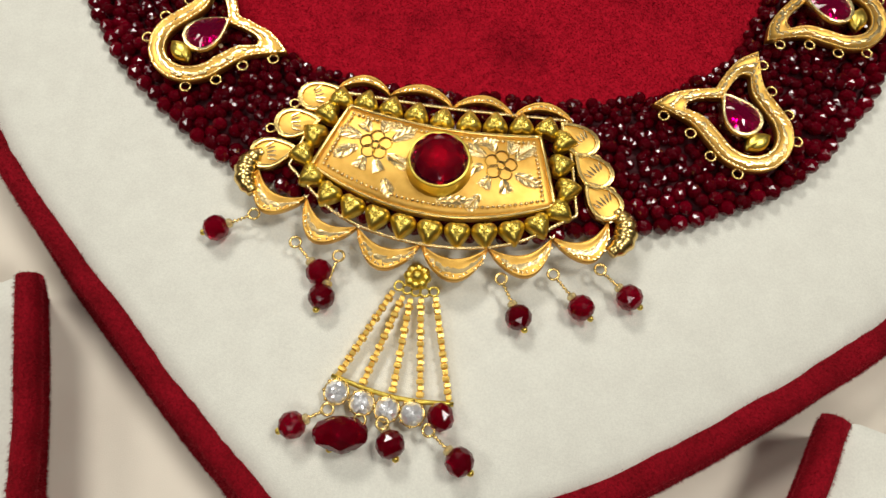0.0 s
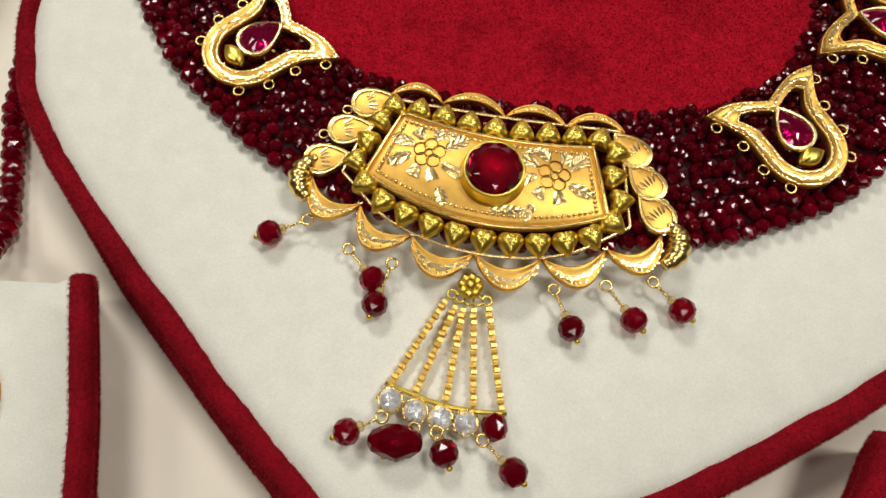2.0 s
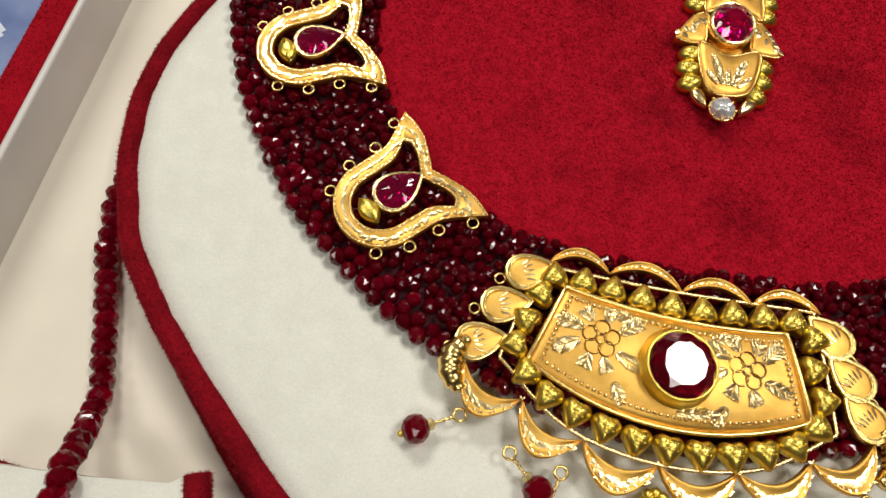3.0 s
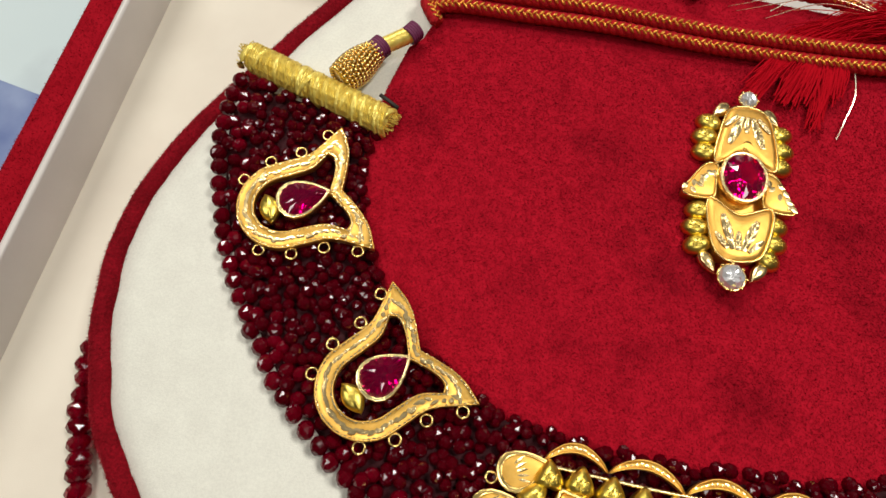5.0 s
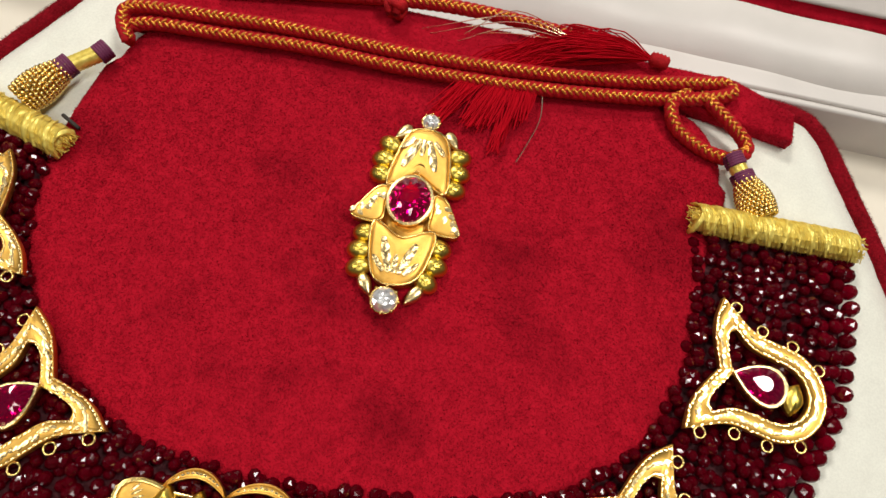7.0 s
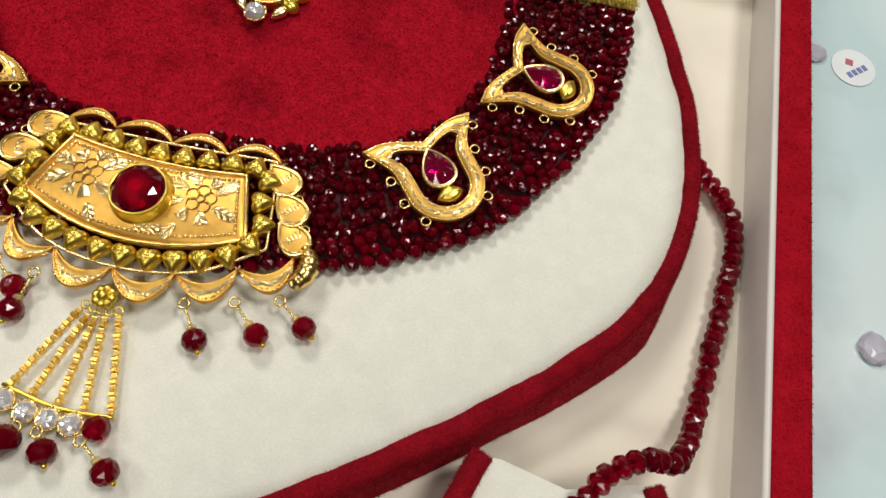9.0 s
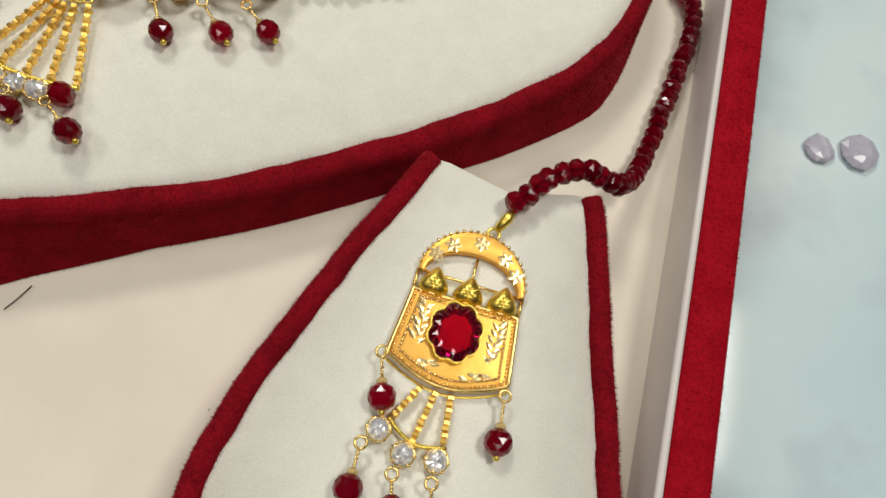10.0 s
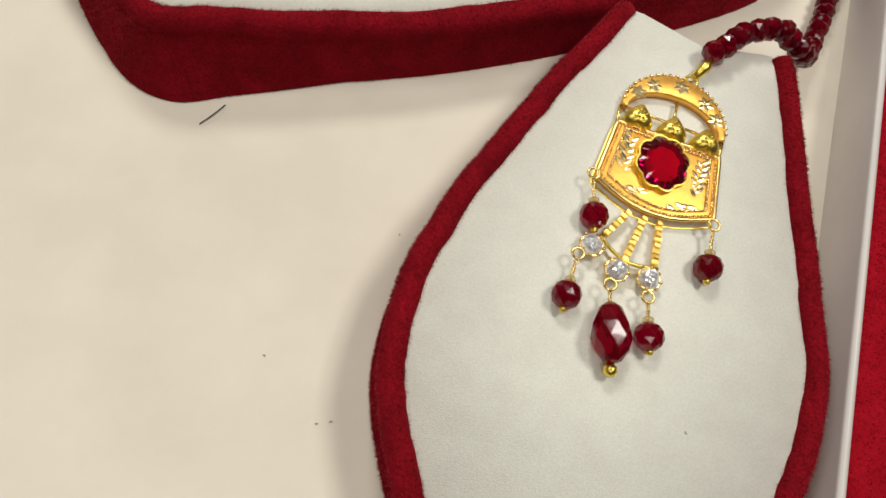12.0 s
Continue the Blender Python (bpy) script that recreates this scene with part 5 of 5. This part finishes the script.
for x, y, a in ((-6.5, 5.6, 85), (-6.8, 8.8, 90), (-6.3, 12.0, 70), (7.1, 5.4, -85), (7.3, 8.9, -90), (6.9, 12.2, -70),
                (-6.5, -6.4, 95), (-6.8, -9.8, 90), (-6.2, -13.0, 112), (6.9, -6.6, -95), (6.9, -10.0, -90), (5.9, -13.2, -115)):
    part("side_bead", rh, LEMON_GOLD, gring, "", True, Matrix.Translation((x, y, -0.4)) @ pose(0, 0, 0, 14, 0, a + 180) @ Matrix.Diagonal((0.92, 1.22, 1.0, 1)))
for x, y, a in ((-4.5, 15.0, 140), (5.0, 15.2, 40), (-4.2, -16.0, 215), (4.3, -16.2, -32)):
    leaf = slab(B(), teardrop(x, y, math.radians(a + 90 if x < 0 else a - 90), 4.6, 2.6), -0.9, 0.2, 0.2, 0.6)
    part("end_leaf", leaf, CUT_GOLD, gring, "polished gold leaf")
claw_diamond(gring, 0.2, 17.9, 0.2, 1.75)
claw_diamond(gring, -0.3, -18.2, 0.2, 2.45)

# ---------------------------------------------------------------- earrings
def earring(x, y, rz=0, hang=1):
    ear = thing("earring", "gold drop earring with scalloped ruby and red bead drops", "earring", x, y, 26.4, rz, "pair of earrings")
    Z = 1.5
    # body
    o = [(-9.3, 5.2), (9.3, 5.2)] + [(10.4, -6.6)] + [(10.4 - 20.8 * k / 12, -6.6 - 3.1 * math.sin(math.pi * k / 12)) for k in range(1, 12)] + [(-10.4, -6.6)]
    oo = [Vector((*q, 0)) for q in o]
    fine = [p for p, _ in even(oo, count=90, closed=True)]
    bm = slab(B(), [p.xy for p in fine], -1.0, Z - 0.3, 0.3, 0.4)
    body = part("body", bm, EAR_GOLD, ear, "fan-shaped gold body with engraved border")
    part("edge_wire", tube(B(), [(p.x, p.y, Z - 0.2) for p in fine], 0.42, 6, closed=True), BEAD_GOLD, body)
    c = Vector((0, -1.5, 0))
    bm = B()
    for k, p in enumerate(fine):
        q = c + (p - c) * 0.83
        ball(bm, q.x, q.y, Z + 0.05, 0.34, 5, 4)
        q = c + (p - c) * 0.93
        ball(bm, q.x, q.y, Z - 0.05, 0.25, 5, 4)
    part("milgrain", bm, CUT_GOLD, body, "row of tiny gold grains")
    bm = B()
    rnd = random.Random(3)
    for s in (-1, 1):
        for k in range(6):
            leaf_cut(bm, s * 6.3 + rnd.uniform(-0.3, 0.3), 2.6 - k * 1.2, Z + 0.12, math.pi / 2 - s * 0.75, 2.3, 0.9, 0.3)
            leaf_cut(bm, s * 6.3 + rnd.uniform(-0.3, 0.3), 2.0 - k * 1.2, Z + 0.12, math.pi / 2 + s * 0.75, 1.8, 0.7, 0.3)
            leaf_cut(bm, s * rnd.uniform(1.5, 6), -6.8 + rnd.uniform(-0.6, 0.6), Z + 0.1, rnd.uniform(-0.5, 0.5), 1.9, 0.8, 0.25)
    part("engraving", bm, CUT_GOLD, body, "bright-cut leaves", False)
    part("second_edge", tube(B(), [(p.x * 1.03, p.y * 1.05 - 0.5, -0.4) for p in fine], 0.4, 6, closed=True), LEMON_GOLD, body)
    sc = [(-0.4 + (4.05 + 0.55 * abs(math.sin(4 * t))) * math.cos(t), -0.5 + (4.6 + 0.55 * abs(math.sin(4 * t))) * math.sin(t)) for t in (2 * math.pi * k / 48 for k in range(48))]
    so = [(-0.4 + (x_ + 0.4) * 1.06, -0.5 + (y_ + 0.5) * 1.06) for x_, y_ in sc]
    part("collet", band(B(), [Vector((*q, 0)) for q in so], [Vector((*q, 0)) for q in sc], -0.5, Z + 0.9, 0.2, 0.25), LEMON_GOLD, body, "scalloped gold collet")
    part("ruby", gem(B(), sc[::2], Z + 1.1, 0.95, 2.5, 0.68), RUBY, body, "scalloped oval ruby", False)
    # arch
    o, i = [], []
    for k in range(25):
        t = math.pi * k / 24
        o.append((9.6 * math.cos(t), 9.0 + 9.6 * math.sin(t)))
        i.append((8.4 * math.cos(t), 8.6 + 5.6 * math.sin(t)))
    bm = slab(B(), o + i[::-1], -0.8, Z, 0.3)
    arch = part("arch", bm, EAR_GOLD, ear, "gold arch with bright-cut flowers")
    bm = B()
    for k in range(1, 24):
        a = math.pi * k / 24
        ball(bm, 9.55 * math.cos(a), 9.0 + 9.55 * math.sin(a), Z - 0.1, 0.42, 6, 4)
    part("arch_beading", bm, CUT_GOLD, arch, "beaded edge")
    bm = B()
    for a in (0.5, 0.95, 1.57, 2.2, 2.65):
        fx, fy = 8.2 * math.cos(a), 8.8 + (7.7 if a == 1.57 else 7.4) * math.sin(a)
        for k in range(6):
            leaf_cut(bm, fx, fy, Z + 0.05, k * math.pi / 3 + a, 1.6, 0.95, 0.16)
    part("engraving", bm, CUT_GOLD, arch, "", False)
    bm = B()
    tube(bm, [(-9.3, 8.8, 0.8), (9.3, 8.8, 0.8)], 0.28, 6)
    tube(bm, [(-9.4, 5.2, 0.6), (-9.5, 9.0, 0.6)], 0.35, 6)
    tube(bm, [(9.4, 5.2, 0.6), (9.5, 9.0, 0.6)], 0.35, 6)
    tube(bm, [(0.1, 8.0, 0.9), (0.1, 13.6, 0.9)], 0.28, 6)
    part("cross_wire", bm, BEAD_GOLD, ear, "fine gold cross wires")
    hm = heart_mesh(1.08)
    for hx in (-6.1, 0.1, 6.2):
        part("heart", hm, LEMON_GOLD, ear, "", True, Matrix.Translation((hx, 7.3, Z - 0.2)) @ pose(0, 0, 0, 0, 0, 180))
    bm = torus(B(), 1.6 * hang, 19.2, 0.9, 1.1, 0.3)
    tube(bm, [(1.9 * hang, 20.0, 1.2), (3.2 * hang, 22.6, 1.6), (3.9 * hang, 24.0, 2.0)], [0.7, 1.1, 0.6], 8)
    part("loop", bm, LEMON_GOLD, ear, "gold loop")
    # drops and chains
    for n, (rg, bd) in enumerate((((-11.1, -7.2), (-9.0, -14.0)), ((10.1, -8.4), (10.9, -15.6)), ((-10.0, -21.7), (-9.8, -28.5)), ((2.2, -24.5), (4.0, -30.2)))):
        bead_drop(ear, rg, bd, 1.4, 2.4, seed=30 + n)
    for a, b in (((-3.4, -10.6), (-6.4, -16.4)), ((-0.8, -10.6), (-2.4, -19.6)), ((1.7, -10.5), (2.5, -18.4))):
        box_chain(ear, a, b, 1.2, 1.2)
    part("curved_wire", tube(B(), spline([(-7.0, -16.6, 1.0), (-4.4, -18.6, 1.2), (-1.2, -19.6, 1.3), (3.2, -18.8, 1.2)], 6), 0.35, 6), LEMON_GOLD, ear, "curved gold wire")
    for dx, dy in ((-8.0, -18.9), (-3.2, -21.5), (2.1, -21.0)):
        claw_diamond(ear, dx, dy, 0.6, 1.95)
    bead_drop(ear, (-4.0, -24.8), (-2.0, -32.0), 1.6, 2.4, long=True, seed=40)
    return ear


earring(89.8, -70.3)
earring(-78.4, -72.9, 0, -0.7)


def bead_strand(pts, name_label):
    st = thing("bead_strand", name_label, "bead strand", group="earring bead strands")
    me = mesh_of("bead", facet_bead(2.3, 3.3, 8), DROP_BEAD, False)
    rnd = random.Random(len(pts))
    line = spline(pts, 8)
    part("thread", tube(B(), line, 0.3, 5), DARK, st)
    for p, d in even(line, step=2.85):
        q = p + Vector((rnd.uniform(-0.3, 0.3), rnd.uniform(-0.3, 0.3), rnd.uniform(-0.1, 0.2)))
        part("bead", me, DROP_BEAD, st, "", False, along((q.x, q.y, q.z), (d + Vector((rnd.uniform(-0.25, 0.25), rnd.uniform(-0.25, 0.25), rnd.uniform(-0.2, 0.2)))).normalized(), spin=rnd.uniform(0, 360)))
    return st


bead_strand([(113, 40.5, 15.5), (117.4, 36.6, 15.2), (124.3, 28.5, 14.6), (125.4, 17.5, 14.4), (123.4, 6.0, 14.4), (121.8, -4.8, 14.4), (119.8, -16.6, 14.6), (117.2, -25.2, 17.5), (111.9, -32.2, 24.5), (105.2, -33.4, 28.7), (98.8, -37.4, 29.0), (93.8, -44.6, 28.9)], "strand of faceted garnet beads running to the earring")
bead_strand([(-98, 14, 15.5), (-101.0, 6.8, 14.6), (-97.6, -6.8, 14.4), (-93.8, -16.2, 14.4), (-90.4, -25.5, 14.4), (-87.6, -33.2, 16.5), (-84.6, -39.4, 24.0), (-82.4, -44.6, 28.8), (-81.6, -49.0, 28.8)], "strand of faceted garnet beads running to the earring")

# a stray hair and lint on the lining
hair = thing("stray_hair", "short dark hair lying on the cream lining", "hair", 12.5, -83.6, ZF + 0.3)
part("fibre", tube(B(), spline([(-1.6, -3.0, 0.2), (-0.2, -0.6, 0.5), (0.8, 2.4, 0.2)], 4), 0.12, 4), DARK, hair)
for k, (x, y, z) in enumerate([(39.0, -121.0, 12.2), (53.0, -127.0, 12.2), (52.0, -93.0, 12.2), (103.0, -112.0, 26.4), (51.0, -128.0, 12.2)]):
    speck = thing("lint_speck", "tiny dark speck of lint on the cream lining", "lint", x, y, z, 50 * k, "lint specks")
    part("fibre", tube(B(), spline([(-0.22, 0, 0.08), (0, 0.08, 0.1), (0.2, -0.05, 0.08)], 3), 0.06, 4), DARK, speck)
